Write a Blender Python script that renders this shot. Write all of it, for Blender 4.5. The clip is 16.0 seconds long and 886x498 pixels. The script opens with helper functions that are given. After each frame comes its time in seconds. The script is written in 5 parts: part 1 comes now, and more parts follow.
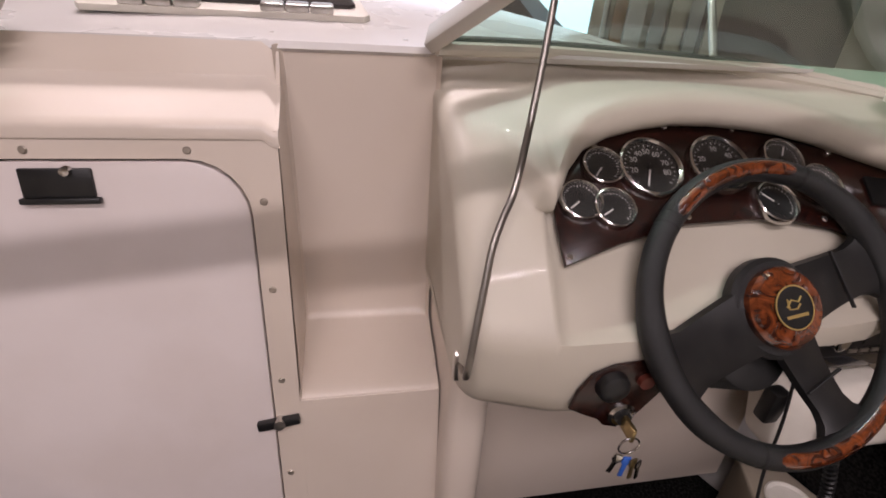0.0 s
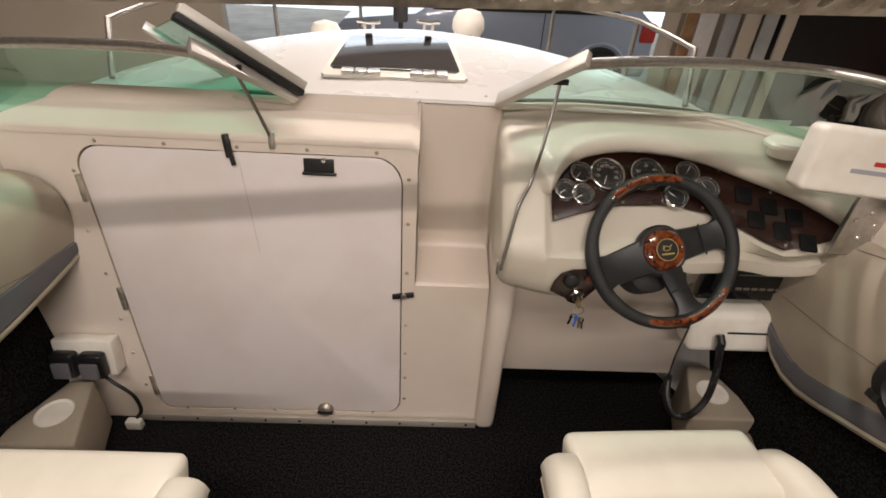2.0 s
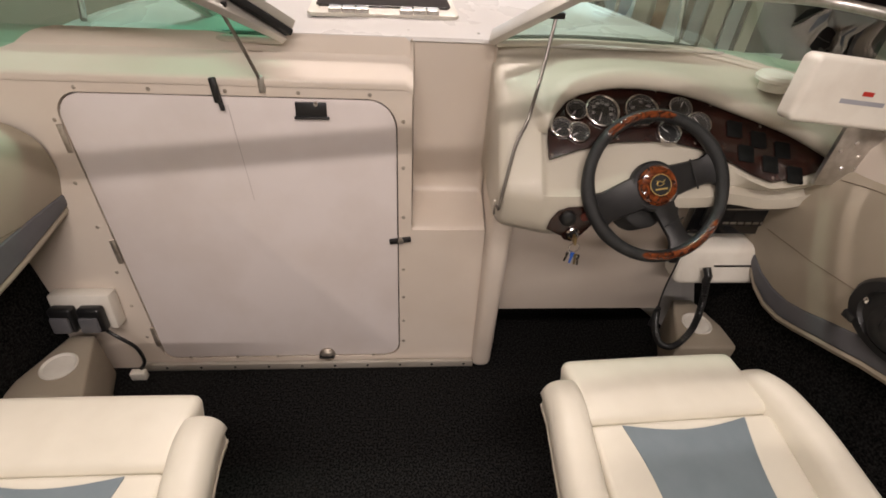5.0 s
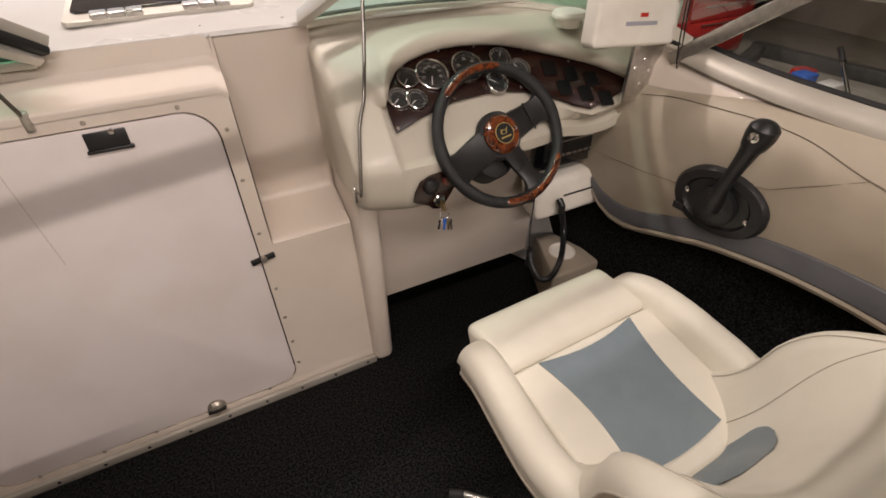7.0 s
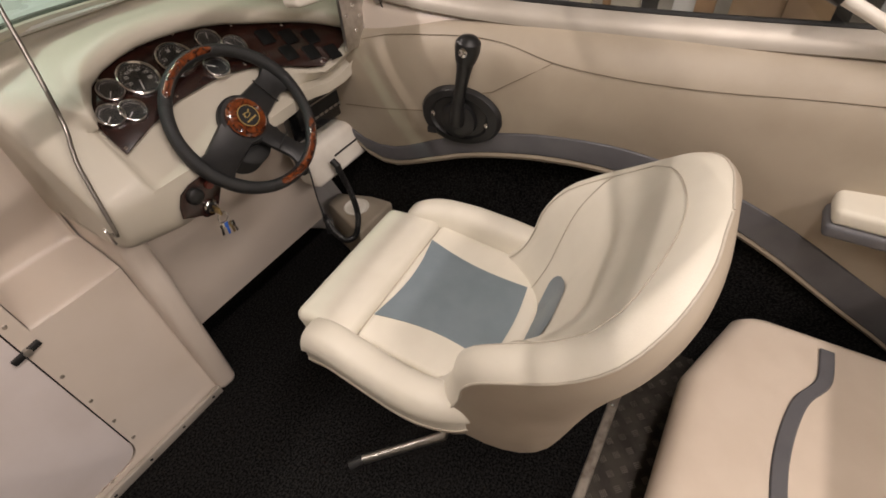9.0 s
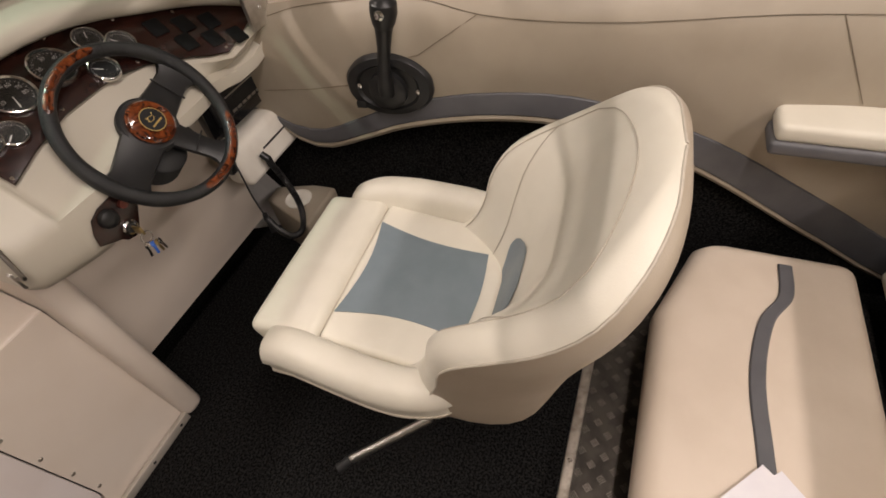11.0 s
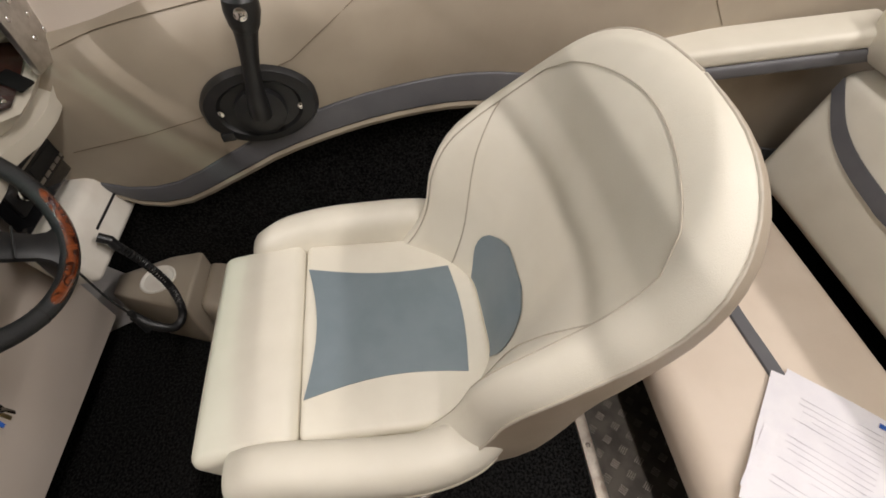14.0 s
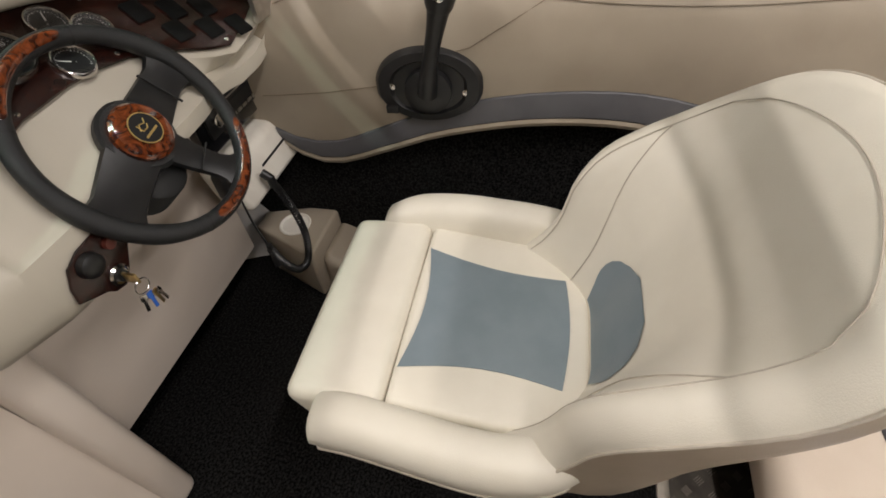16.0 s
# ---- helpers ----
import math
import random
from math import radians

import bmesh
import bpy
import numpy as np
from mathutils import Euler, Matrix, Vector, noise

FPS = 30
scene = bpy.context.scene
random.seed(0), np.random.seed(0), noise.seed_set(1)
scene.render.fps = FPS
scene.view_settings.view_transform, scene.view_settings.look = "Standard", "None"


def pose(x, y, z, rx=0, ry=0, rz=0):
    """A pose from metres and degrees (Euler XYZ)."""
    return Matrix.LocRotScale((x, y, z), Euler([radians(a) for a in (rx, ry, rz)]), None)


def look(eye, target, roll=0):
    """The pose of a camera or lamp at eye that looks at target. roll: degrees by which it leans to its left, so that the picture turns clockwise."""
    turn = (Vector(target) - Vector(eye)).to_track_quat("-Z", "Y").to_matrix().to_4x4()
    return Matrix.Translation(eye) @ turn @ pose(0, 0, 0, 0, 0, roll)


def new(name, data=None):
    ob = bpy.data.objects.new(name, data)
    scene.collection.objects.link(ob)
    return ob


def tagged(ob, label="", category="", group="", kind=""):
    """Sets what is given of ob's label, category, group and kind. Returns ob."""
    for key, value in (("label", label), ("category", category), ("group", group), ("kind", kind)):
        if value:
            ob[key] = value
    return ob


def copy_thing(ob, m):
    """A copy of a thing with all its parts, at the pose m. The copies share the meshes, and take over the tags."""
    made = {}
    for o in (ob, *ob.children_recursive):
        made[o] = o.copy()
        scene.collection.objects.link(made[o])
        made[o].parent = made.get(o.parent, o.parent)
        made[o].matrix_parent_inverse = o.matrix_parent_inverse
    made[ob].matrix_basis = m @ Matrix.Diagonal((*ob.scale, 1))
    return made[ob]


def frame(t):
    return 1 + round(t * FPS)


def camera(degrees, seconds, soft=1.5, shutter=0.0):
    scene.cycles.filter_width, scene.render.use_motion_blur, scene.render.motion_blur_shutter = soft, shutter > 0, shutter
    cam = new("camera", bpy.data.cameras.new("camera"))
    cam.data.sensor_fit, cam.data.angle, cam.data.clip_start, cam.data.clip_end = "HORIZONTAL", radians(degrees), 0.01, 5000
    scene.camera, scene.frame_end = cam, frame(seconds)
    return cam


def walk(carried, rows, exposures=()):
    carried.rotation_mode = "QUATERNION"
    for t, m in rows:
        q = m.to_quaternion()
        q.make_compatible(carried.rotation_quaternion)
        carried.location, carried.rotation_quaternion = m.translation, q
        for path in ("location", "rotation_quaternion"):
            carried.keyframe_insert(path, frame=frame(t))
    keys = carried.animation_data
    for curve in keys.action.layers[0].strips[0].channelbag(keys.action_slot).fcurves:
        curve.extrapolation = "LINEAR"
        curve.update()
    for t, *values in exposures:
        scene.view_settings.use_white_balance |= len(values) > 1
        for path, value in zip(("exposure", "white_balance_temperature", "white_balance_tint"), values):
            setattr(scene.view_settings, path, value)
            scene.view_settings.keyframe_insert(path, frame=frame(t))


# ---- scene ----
cam = camera(85.5, 16.0, soft=1.7)
PATH = [
    (0, (0.156, 0.096, 1.162), (0.508, 1.812, 0.206), 3.7),
    (0.5, (0.065, 0.058, 1.185), (0.415, 1.764, 0.208), 6.7),
    (1, (0.058, 0.003, 1.203), (0.365, 1.67, 0.146), 5.8),
    (1.5, (0.085, -0.317, 1.32), (0.208, 1.411, 0.32), 3.5),
    (2, (0.085, -0.496, 1.456), (0.157, 1.185, 0.374), 3.5),
    (2.5, (0.049, -0.547, 1.462), (0.136, 1.112, 0.348), 4.1),
    (3, (0.056, -0.558, 1.473), (0.151, 1.072, 0.318), 4.0),
    (5.5, (0.028, -0.496, 1.431), (0.225, 1.063, 0.195), 3.0),
    (6, (-0.023, -0.469, 1.419), (0.312, 1.071, 0.188), 2.2),
    (6.5, (-0.039, -0.475, 1.383), (0.47, 1.031, 0.17), 0.9),
    (7, (0.003, -0.478, 1.403), (0.708, 0.903, 0.14), 0.0),
    (7.5, (0.014, -0.477, 1.405), (0.886, 0.759, 0.096), -0.7),
    (8, (0.003, -0.489, 1.411), (1.015, 0.599, 0.072), -1.8),
    (8.5, (0.002, -0.509, 1.418), (1.12, 0.428, 0.049), -3.0),
    (9, (0.006, -0.521, 1.424), (1.19, 0.275, 0.023), -4.4),
    (9.5, (0.018, -0.526, 1.419), (1.227, 0.186, -0.006), -6.5),
    (12, (0.127, -0.494, 1.373), (1.258, 0.079, -0.173), -10.0),
    (12.5, (0.172, -0.472, 1.365), (1.305, 0.04, -0.202), -9.3),
    (13, (0.194, -0.357, 1.34), (1.387, -0.011, -0.227), -6.9),
    (13.5, (0.176, -0.257, 1.311), (1.44, -0.132, -0.234), -6.1),
    (14, (0.157, -0.221, 1.289), (1.439, -0.245, -0.246), -6.3),
    (14.5, (0.12, -0.177, 1.271), (1.404, -0.278, -0.259), -6.1),
    (15, (0.12, -0.169, 1.275), (1.393, -0.24, -0.266), -6.8),
    (15.5, (0.121, -0.159, 1.275), (1.428, -0.105, -0.238), -6.3),
    (16, (0.133, -0.182, 1.269), (1.424, 0.222, -0.204), -4.9),
]
WHITE = [(0, -0.63, 6150, 22), (0.5, -0.59, 6250, 15), (1.5, -0.52, 6400, 9), (2.5, -0.52, 6500, 10), (6.5, -0.62, 6500, 12), (9.5, -0.64, 6550, 12), (12.5, -0.62, 6450, 9), (14.5, -0.58, 6050, 6), (16, -0.58, 6100, 6)]
walk(cam, [(t, look(eye, target, roll)) for t, eye, target, roll in PATH], WHITE)

# ---- light ----
world = bpy.data.worlds.new("world")
scene.world = world
world.use_nodes = True
wn = world.node_tree.nodes
wn["Background"].inputs[0].default_value = (0.86, 0.93, 1.0, 1)
wn["Background"].inputs[1].default_value = 0.8


def area(name, eye, target, sx, sy, watts, colour):
    d = bpy.data.lights.new(name, "AREA")
    d.shape, d.size, d.size_y, d.energy, d.color = "RECTANGLE", sx, sy, watts, colour
    ob = new(name, d)
    ob.matrix_world = look(eye, target)
    return ob


WARM = (1.0, 0.885, 0.82)
YAW = 4.5
tubes = [area("ceiling_tube_middle", (0.0, -0.90, 2.75), (0.0, -0.90, 0.0), 2.4, 0.04, 62, WARM),
         area("ceiling_tube_centre", (0.0, 0.79, 2.75), (0.0, 0.79, 0.0), 2.4, 0.05, 5, WARM),
         area("ceiling_tube_forward", (0.0, 1.75, 2.75), (0.0, 1.75, 0.0), 2.4, 0.03, 84, WARM)]
for lamp in tubes:
    lamp.matrix_world = pose(*lamp.matrix_world.translation, 0, 0, YAW)
# Added fill behind the seats, lifts the bulkhead and knee panel; no known fitting.
area("fill_light_aft", (0.0, -2.7, 2.7), (0.0, -1.3, 0.0), 2.4, 0.10, 76, WARM)
# Added, unseen source that brightens the workshop floor beyond the side window.
area("fill_light_side", (4.6, 1.5, 3.0), (4.6, 1.5, 0.0), 0.10, 2.4, 110, WARM).data.spread = math.radians(112)
area("doorway_light", (0.3, 4.6, 1.6), (0.2, 0.0, 0.9), 3.2, 2.2, 12, (0.80, 0.90, 1.0))
# Invented lamp to lighten the wall seen through the port glass.
area("fill_light_port", (-3.4, 2.6, 3.0), (-3.4, 2.6, 0.0), 0.10, 2.4, 50, WARM).data.spread = math.radians(112)


# ---- materials ----
def material(name, colour, rough=0.5, metal=0.0, second=None, scale=20.0, bump=0.0, bump_scale=200.0, coat=0.0, amount=1.0, stain=0.0, stain_colour=(0.2, 0.15, 0.1)):
    m = bpy.data.materials.new(name)
    m.use_nodes = True
    n, l = m.node_tree.nodes, m.node_tree.links
    b = n["Principled BSDF"]
    b.inputs["Metallic"].default_value = metal
    b.inputs["Coat Weight"].default_value = coat
    co = n.new("ShaderNodeTexCoord")
    big = n.new("ShaderNodeTexNoise")
    big.inputs["Scale"].default_value, big.inputs["Detail"].default_value = scale, 5
    l.new(co.outputs["Object"], big.inputs["Vector"])
    mix = n.new("ShaderNodeMix")
    mix.data_type = "RGBA"
    mix.inputs["A"].default_value = (*colour, 1)
    mix.inputs["B"].default_value = (*(second or [c * 0.9 for c in colour]), 1)
    ramp = n.new("ShaderNodeMapRange")
    ramp.inputs["From Min"].default_value, ramp.inputs["From Max"].default_value = 0.4, 0.65
    ramp.inputs["To Max"].default_value = amount
    l.new(big.outputs["Fac"], ramp.inputs["Value"])
    l.new(ramp.outputs["Result"], mix.inputs["Factor"])
    out = mix.outputs["Result"]
    if stain:
        st = n.new("ShaderNodeTexNoise")
        st.inputs["Scale"].default_value, st.inputs["Detail"].default_value = 3.1, 8
        l.new(co.outputs["Object"], st.inputs["Vector"])
        r2 = n.new("ShaderNodeMapRange")
        r2.inputs["From Min"].default_value, r2.inputs["From Max"].default_value, r2.inputs["To Max"].default_value = 0.56, 0.8, stain
        l.new(st.outputs["Fac"], r2.inputs["Value"])
        m2 = n.new("ShaderNodeMix")
        m2.data_type = "RGBA"
        m2.inputs["B"].default_value = (*stain_colour, 1)
        l.new(out, m2.inputs["A"])
        l.new(r2.outputs["Result"], m2.inputs["Factor"])
        out = m2.outputs["Result"]
    l.new(out, b.inputs["Base Color"])
    rr = n.new("ShaderNodeMapRange")
    rr.inputs["To Min"].default_value, rr.inputs["To Max"].default_value = max(0.02, rough - 0.07), min(1, rough + 0.07)
    l.new(big.outputs["Fac"], rr.inputs["Value"])
    l.new(rr.outputs["Result"], b.inputs["Roughness"])
    if bump:
        fine = n.new("ShaderNodeTexNoise")
        fine.inputs["Scale"].default_value, fine.inputs["Detail"].default_value = bump_scale, 3
        l.new(co.outputs["Object"], fine.inputs["Vector"])
        bp = n.new("ShaderNodeBump")
        bp.inputs["Strength"].default_value, bp.inputs["Distance"].default_value = bump, 0.003
        l.new(fine.outputs["Fac"], bp.inputs["Height"])
        l.new(bp.outputs["Normal"], b.inputs["Normal"])
    return m


def burl(name, dark, light, rough=0.12, coat=0.8):
    m = material(name, dark, rough, coat=coat)
    n, l = m.node_tree.nodes, m.node_tree.links
    b = n["Principled BSDF"]
    co = n.new("ShaderNodeTexCoord")
    v = n.new("ShaderNodeTexNoise")
    v.inputs["Scale"].default_value, v.inputs["Detail"].default_value, v.inputs["Distortion"].default_value = 38, 6, 2.4
    l.new(co.outputs["Object"], v.inputs["Vector"])
    r = n.new("ShaderNodeValToRGB")
    r.color_ramp.elements[0].position, r.color_ramp.elements[0].color = 0.36, (*dark, 1)
    r.color_ramp.elements[1].position, r.color_ramp.elements[1].color = 0.66, (*light, 1)
    l.new(v.outputs["Fac"], r.inputs["Fac"])
    l.new(r.outputs["Color"], b.inputs["Base Color"])
    return m


def glass(name, colour, rough=0.0, mirror=0.05):
    """A thin tinted sheet: clear, with a weak mirror."""
    m = bpy.data.materials.new(name)
    m.use_nodes = True
    n, l = m.node_tree.nodes, m.node_tree.links
    n.clear()
    out, mix, tr, gl, fr = (n.new(k) for k in ("ShaderNodeOutputMaterial", "ShaderNodeMixShader", "ShaderNodeBsdfTransparent", "ShaderNodeBsdfGlossy", "ShaderNodeLayerWeight"))
    tr.inputs["Color"].default_value = (*colour, 1)
    gl.inputs["Roughness"].default_value = rough
    fr.inputs["Blend"].default_value = 0.5
    steep, weak = n.new("ShaderNodeMath"), n.new("ShaderNodeMath")
    steep.operation, steep.inputs[1].default_value = "POWER", 5.0
    weak.operation, weak.inputs[1].default_value, weak.inputs[2].default_value = "MULTIPLY_ADD", 0.98 - mirror, mirror
    l.new(fr.outputs["Facing"], steep.inputs[0])
    l.new(steep.outputs[0], weak.inputs[0])
    l.new(weak.outputs[0], mix.inputs[0])
    l.new(tr.outputs[0], mix.inputs[1])
    l.new(gl.outputs[0], mix.inputs[2])
    l.new(mix.outputs[0], out.inputs[0])
    return m


def glow(name, colour, strength):
    m = bpy.data.materials.new(name)
    m.use_nodes = True
    b = m.node_tree.nodes["Principled BSDF"]
    b.inputs["Base Color"].default_value = (*colour, 1)
    b.inputs["Emission Color"].default_value = (*colour, 1)
    b.inputs["Emission Strength"].default_value = strength
    return m


GEL = material("cream gelcoat", (0.68, 0.60, 0.52), 0.34, second=(0.64, 0.555, 0.47), scale=3, coat=0.25, bump=0.02, bump_scale=60, stain=0.12, stain_colour=(0.5, 0.4, 0.3))
SILL = material("pale worn sill", (0.50, 0.46, 0.40), 0.45, 0.3, second=(0.44, 0.40, 0.34), scale=8)
WHITE_GEL = material("white gelcoat", (0.66, 0.635, 0.61), 0.28, second=(0.62, 0.59, 0.565), scale=4, coat=0.2, bump=0.015, bump_scale=50)
DOORSKIN = material("white door laminate", (0.71, 0.65, 0.63), 0.35, second=(0.66, 0.595, 0.565), scale=5, bump=0.03, bump_scale=300, stain=0.15, stain_colour=(0.5, 0.42, 0.36))
CONSOLE = material("cream console gelcoat", (0.53, 0.49, 0.41), 0.42, second=(0.49, 0.45, 0.37), scale=4, coat=0.05, bump=0.05, bump_scale=420)
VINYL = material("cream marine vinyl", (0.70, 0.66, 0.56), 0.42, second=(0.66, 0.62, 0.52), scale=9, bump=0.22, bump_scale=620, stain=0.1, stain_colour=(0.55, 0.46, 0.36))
# Real beige vinyl, with the dim light on the seat shell darkened into it.
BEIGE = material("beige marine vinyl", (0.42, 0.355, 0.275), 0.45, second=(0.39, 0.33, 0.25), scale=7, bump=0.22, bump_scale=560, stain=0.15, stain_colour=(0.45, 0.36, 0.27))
# Same beige a step darker: shade on the side panels is in the colour.
SIDEV = material("beige side vinyl", (0.385, 0.33, 0.255), 0.45, second=(0.35, 0.297, 0.227), scale=7, bump=0.22, bump_scale=560, stain=0.15, stain_colour=(0.34, 0.28, 0.21))
BENCHV = material("warm beige bench vinyl", (0.70, 0.60, 0.49), 0.45, second=(0.66, 0.56, 0.45), scale=7, bump=0.22, bump_scale=560, stain=0.15, stain_colour=(0.5, 0.40, 0.31))
BLUE = material("blue grey vinyl", (0.18, 0.22, 0.245), 0.42, second=(0.16, 0.20, 0.222), scale=14, bump=0.22, bump_scale=620)
GREY = material("dark grey vinyl", (0.118, 0.117, 0.124), 0.45, second=(0.10, 0.10, 0.107), scale=14, bump=0.2, bump_scale=600)
SEAM = material("dark brown stitching", (0.20, 0.16, 0.115), 0.8, scale=90)
SATIN = material("satin anodised aluminium", (0.62, 0.59, 0.53), 0.42, 0.35, second=(0.56, 0.53, 0.47), scale=8)
THREAD = material("stitching thread", (0.50, 0.45, 0.37), 0.7, scale=90)
CARPET = material("black marine carpet", (0.0008, 0.0008, 0.0009), 0.97, second=(0.022, 0.021, 0.020), scale=150, bump=1.0, bump_scale=420, stain=0.5, stain_colour=(0.016, 0.015, 0.014))
CARPET.node_tree.nodes["Principled BSDF"].inputs["Specular IOR Level"].default_value = 0.12
CHROME = material("polished stainless steel", (0.72, 0.70, 0.68), 0.14, 1.0, scale=30)
ALU = material("brushed aluminium", (0.62, 0.60, 0.57), 0.34, 1.0, second=(0.52, 0.5, 0.47), scale=60, bump=0.05, bump_scale=300)
WORN = material("worn aluminium trim", (0.55, 0.50, 0.43), 0.42, 0.8, second=(0.34, 0.29, 0.24), scale=30, bump=0.1)
ROD = material("dull stainless rod", (0.30, 0.28, 0.255), 0.36, 1.0, second=(0.24, 0.22, 0.20), scale=30)
BLACK = material("black plastic", (0.009, 0.009, 0.0095), 0.38, second=(0.013, 0.013, 0.013), scale=40, bump=0.06, bump_scale=700)
RUBBER = material("black rubber", (0.012, 0.012, 0.012), 0.6, scale=40)
LEATHER = material("black grained leather", (0.008, 0.0085, 0.009), 0.45, second=(0.012, 0.0125, 0.013), scale=25, bump=0.5, bump_scale=900)
BURL = burl("glossy burl wood", (0.028, 0.006, 0.003), (0.21, 0.052, 0.014))
# Dark burl, deepened further to hold the shade under the instrument hood.
BURLDARK = burl("dark burl veneer", (0.006, 0.002, 0.0017), (0.030, 0.0075, 0.0045), 0.25, 0.12)
# Black switches; hood shadow is put into the colour and the low specular.
ROCKER = material("matt black rocker", (0.004, 0.004, 0.004), 0.6)
ROCKER.node_tree.nodes["Principled BSDF"].inputs["Specular IOR Level"].default_value = 0.15
DIAL = material("black dial face", (0.012, 0.012, 0.012), 0.5)
WHITEP = material("white plastic", (0.80, 0.76, 0.68), 0.35, second=(0.72, 0.67, 0.59), scale=12, bump=0.03)
PRINT = material("white print", (0.75, 0.73, 0.70), 0.6)
GOLD = material("gold print", (0.62, 0.45, 0.16), 0.35, 0.6)
RED = material("red plastic", (0.5, 0.03, 0.02), 0.35)
BLUEP = material("blue plastic", (0.03, 0.12, 0.5), 0.35)
BRASS = material("aged brass", (0.5, 0.38, 0.18), 0.35, 1.0, second=(0.35, 0.26, 0.13), scale=60)
PAPERM = material("white paper", (0.82, 0.80, 0.83), 0.8, second=(0.78, 0.76, 0.8), scale=20, bump=0.05, bump_scale=60)
INK = material("grey print", (0.35, 0.35, 0.38), 0.8)
GLASS = glass("green tinted glass", (0.66, 0.92, 0.82), mirror=0.20)
GLASS_PORT = glass("deep green tinted glass", (0.50, 0.87, 0.74), mirror=0.12)
CLEARG = glass("clear lens", (0.95, 0.95, 0.95))
BARS = material("worn raised bars", (0.16, 0.14, 0.12), 0.42, 0.8, second=(0.09, 0.08, 0.068), scale=25)
TREAD = material("dull tread plate", (0.07, 0.062, 0.052), 0.5, 0.85, second=(0.04, 0.035, 0.03), scale=18, bump=0.1)


# ---- mesh helpers ----
def thing(name, label, category, at=(0, 0, 0), rz=0.0, group="", kind=""):
    ob = new(name)
    ob.matrix_basis = pose(*at, 0, 0, rz)
    ob.empty_display_size = 0.05
    return tagged(ob, label, category, group, kind)


def mesh_of(name, bm, mat, smooth=True, sharp=35):
    me = bpy.data.meshes.new(name)
    bmesh.ops.recalc_face_normals(bm, faces=bm.faces)
    if smooth:
        for f in bm.faces:
            f.smooth = True
        lim = math.radians(sharp)
        for e in bm.edges:
            if len(e.link_faces) == 2 and e.calc_face_angle(0) > lim:
                e.smooth = False
    bm.to_mesh(me)
    bm.free()
    me.materials.append(mat)
    return me


def part(name, bm, mat, parent=None, label="", smooth=True, sharp=35):
    ob = new(name, mesh_of(name, bm, mat, smooth, sharp))
    if parent is not None:
        ob.parent = parent
    if label:
        ob["label"] = label
    return ob


def solo(name, bm, mat, label, category="", kind="", group="", smooth=True, sharp=35):
    return tagged(part(name, bm, mat, None, label, smooth, sharp), label, category, group, kind)


def box(x0, y0, z0, x1, y1, z1, r=0.0, seg=2, bm=None):
    b = bmesh.new()
    bmesh.ops.create_cube(b, size=1)
    for v in b.verts:
        v.co = Vector(((x0 + x1) / 2 + v.co.x * (x1 - x0), (y0 + y1) / 2 + v.co.y * (y1 - y0), (z0 + z1) / 2 + v.co.z * (z1 - z0)))
    if r:
        bmesh.ops.bevel(b, geom=list(b.edges), offset=r, segments=seg, profile=0.5, affect="EDGES", clamp_overlap=True)
    return join(bm, b)


def join(bm, b):
    if bm is None:
        return b
    me = bpy.data.meshes.new("tmp")
    b.to_mesh(me)
    b.free()
    bm.from_mesh(me)
    bpy.data.meshes.remove(me)
    return bm


def moved(bm, m):
    bmesh.ops.transform(bm, matrix=m, verts=bm.verts)
    return bm


def pillow(x0, y0, z0, x1, y1, z1, r, cuts=6, puff=0.01):
    """A bevelled box, cut fine and puffed out in the middle of its faces."""
    b = box(x0, y0, z0, x1, y1, z1, r, 4)
    bmesh.ops.subdivide_edges(b, edges=[e for e in b.edges if e.calc_length() > 3 * r], cuts=cuts, use_grid_fill=True)
    cx, cy, cz, hx, hy, hz = (x0 + x1) / 2, (y0 + y1) / 2, (z0 + z1) / 2, (x1 - x0) / 2, (y1 - y0) / 2, (z1 - z0) / 2
    for v in b.verts:
        a, c, d = (v.co.x - cx) / hx, (v.co.y - cy) / hy, (v.co.z - cz) / hz
        v.co.z += puff * (1 - a * a) * (1 - c * c) * (1 if d > 0 else -0.2) * (abs(d) > 0.5)
        v.co.y += puff * 0.6 * (1 - a * a) * (1 - d * d) * (1 if c > 0 else -1) * (abs(c) > 0.5)
    return b


def tube(path, r, n=10, bm=None, closed=False, caps=True, flat=1.0):
    """A round bar along a path; r: one radius or one for each point."""
    path = [Vector(p) for p in path]
    rs = r if isinstance(r, (list, tuple)) else [r] * len(path)
    b = bmesh.new()
    rings, last = [], None
    for i, p in enumerate(path):
        a = path[i - 1] if (i or closed) else p
        c = path[(i + 1) % len(path)] if (i < len(path) - 1 or closed) else p
        d = (c - a).normalized()
        if last is None:
            u = d.orthogonal().normalized()
        else:
            u = (last - d * last.dot(d)).normalized()
        last = u
        w = d.cross(u)
        rings.append([b.verts.new(p + rs[i] * (math.cos(k * math.tau / n) * u + flat * math.sin(k * math.tau / n) * w)) for k in range(n)])
    m = len(rings)
    for i in range(m if closed else m - 1):
        A, B = rings[i], rings[(i + 1) % m]
        shift = 0
        if closed and i == m - 1:
            shift = min(range(n), key=lambda q: (A[0].co - B[q].co).length)
        for k in range(n):
            b.faces.new((A[k], A[(k + 1) % n], B[(k + 1 + shift) % n], B[(k + shift) % n]))
    if caps and not closed:
        b.faces.new(rings[0][::-1])
        b.faces.new(rings[-1])
    return join(bm, b)


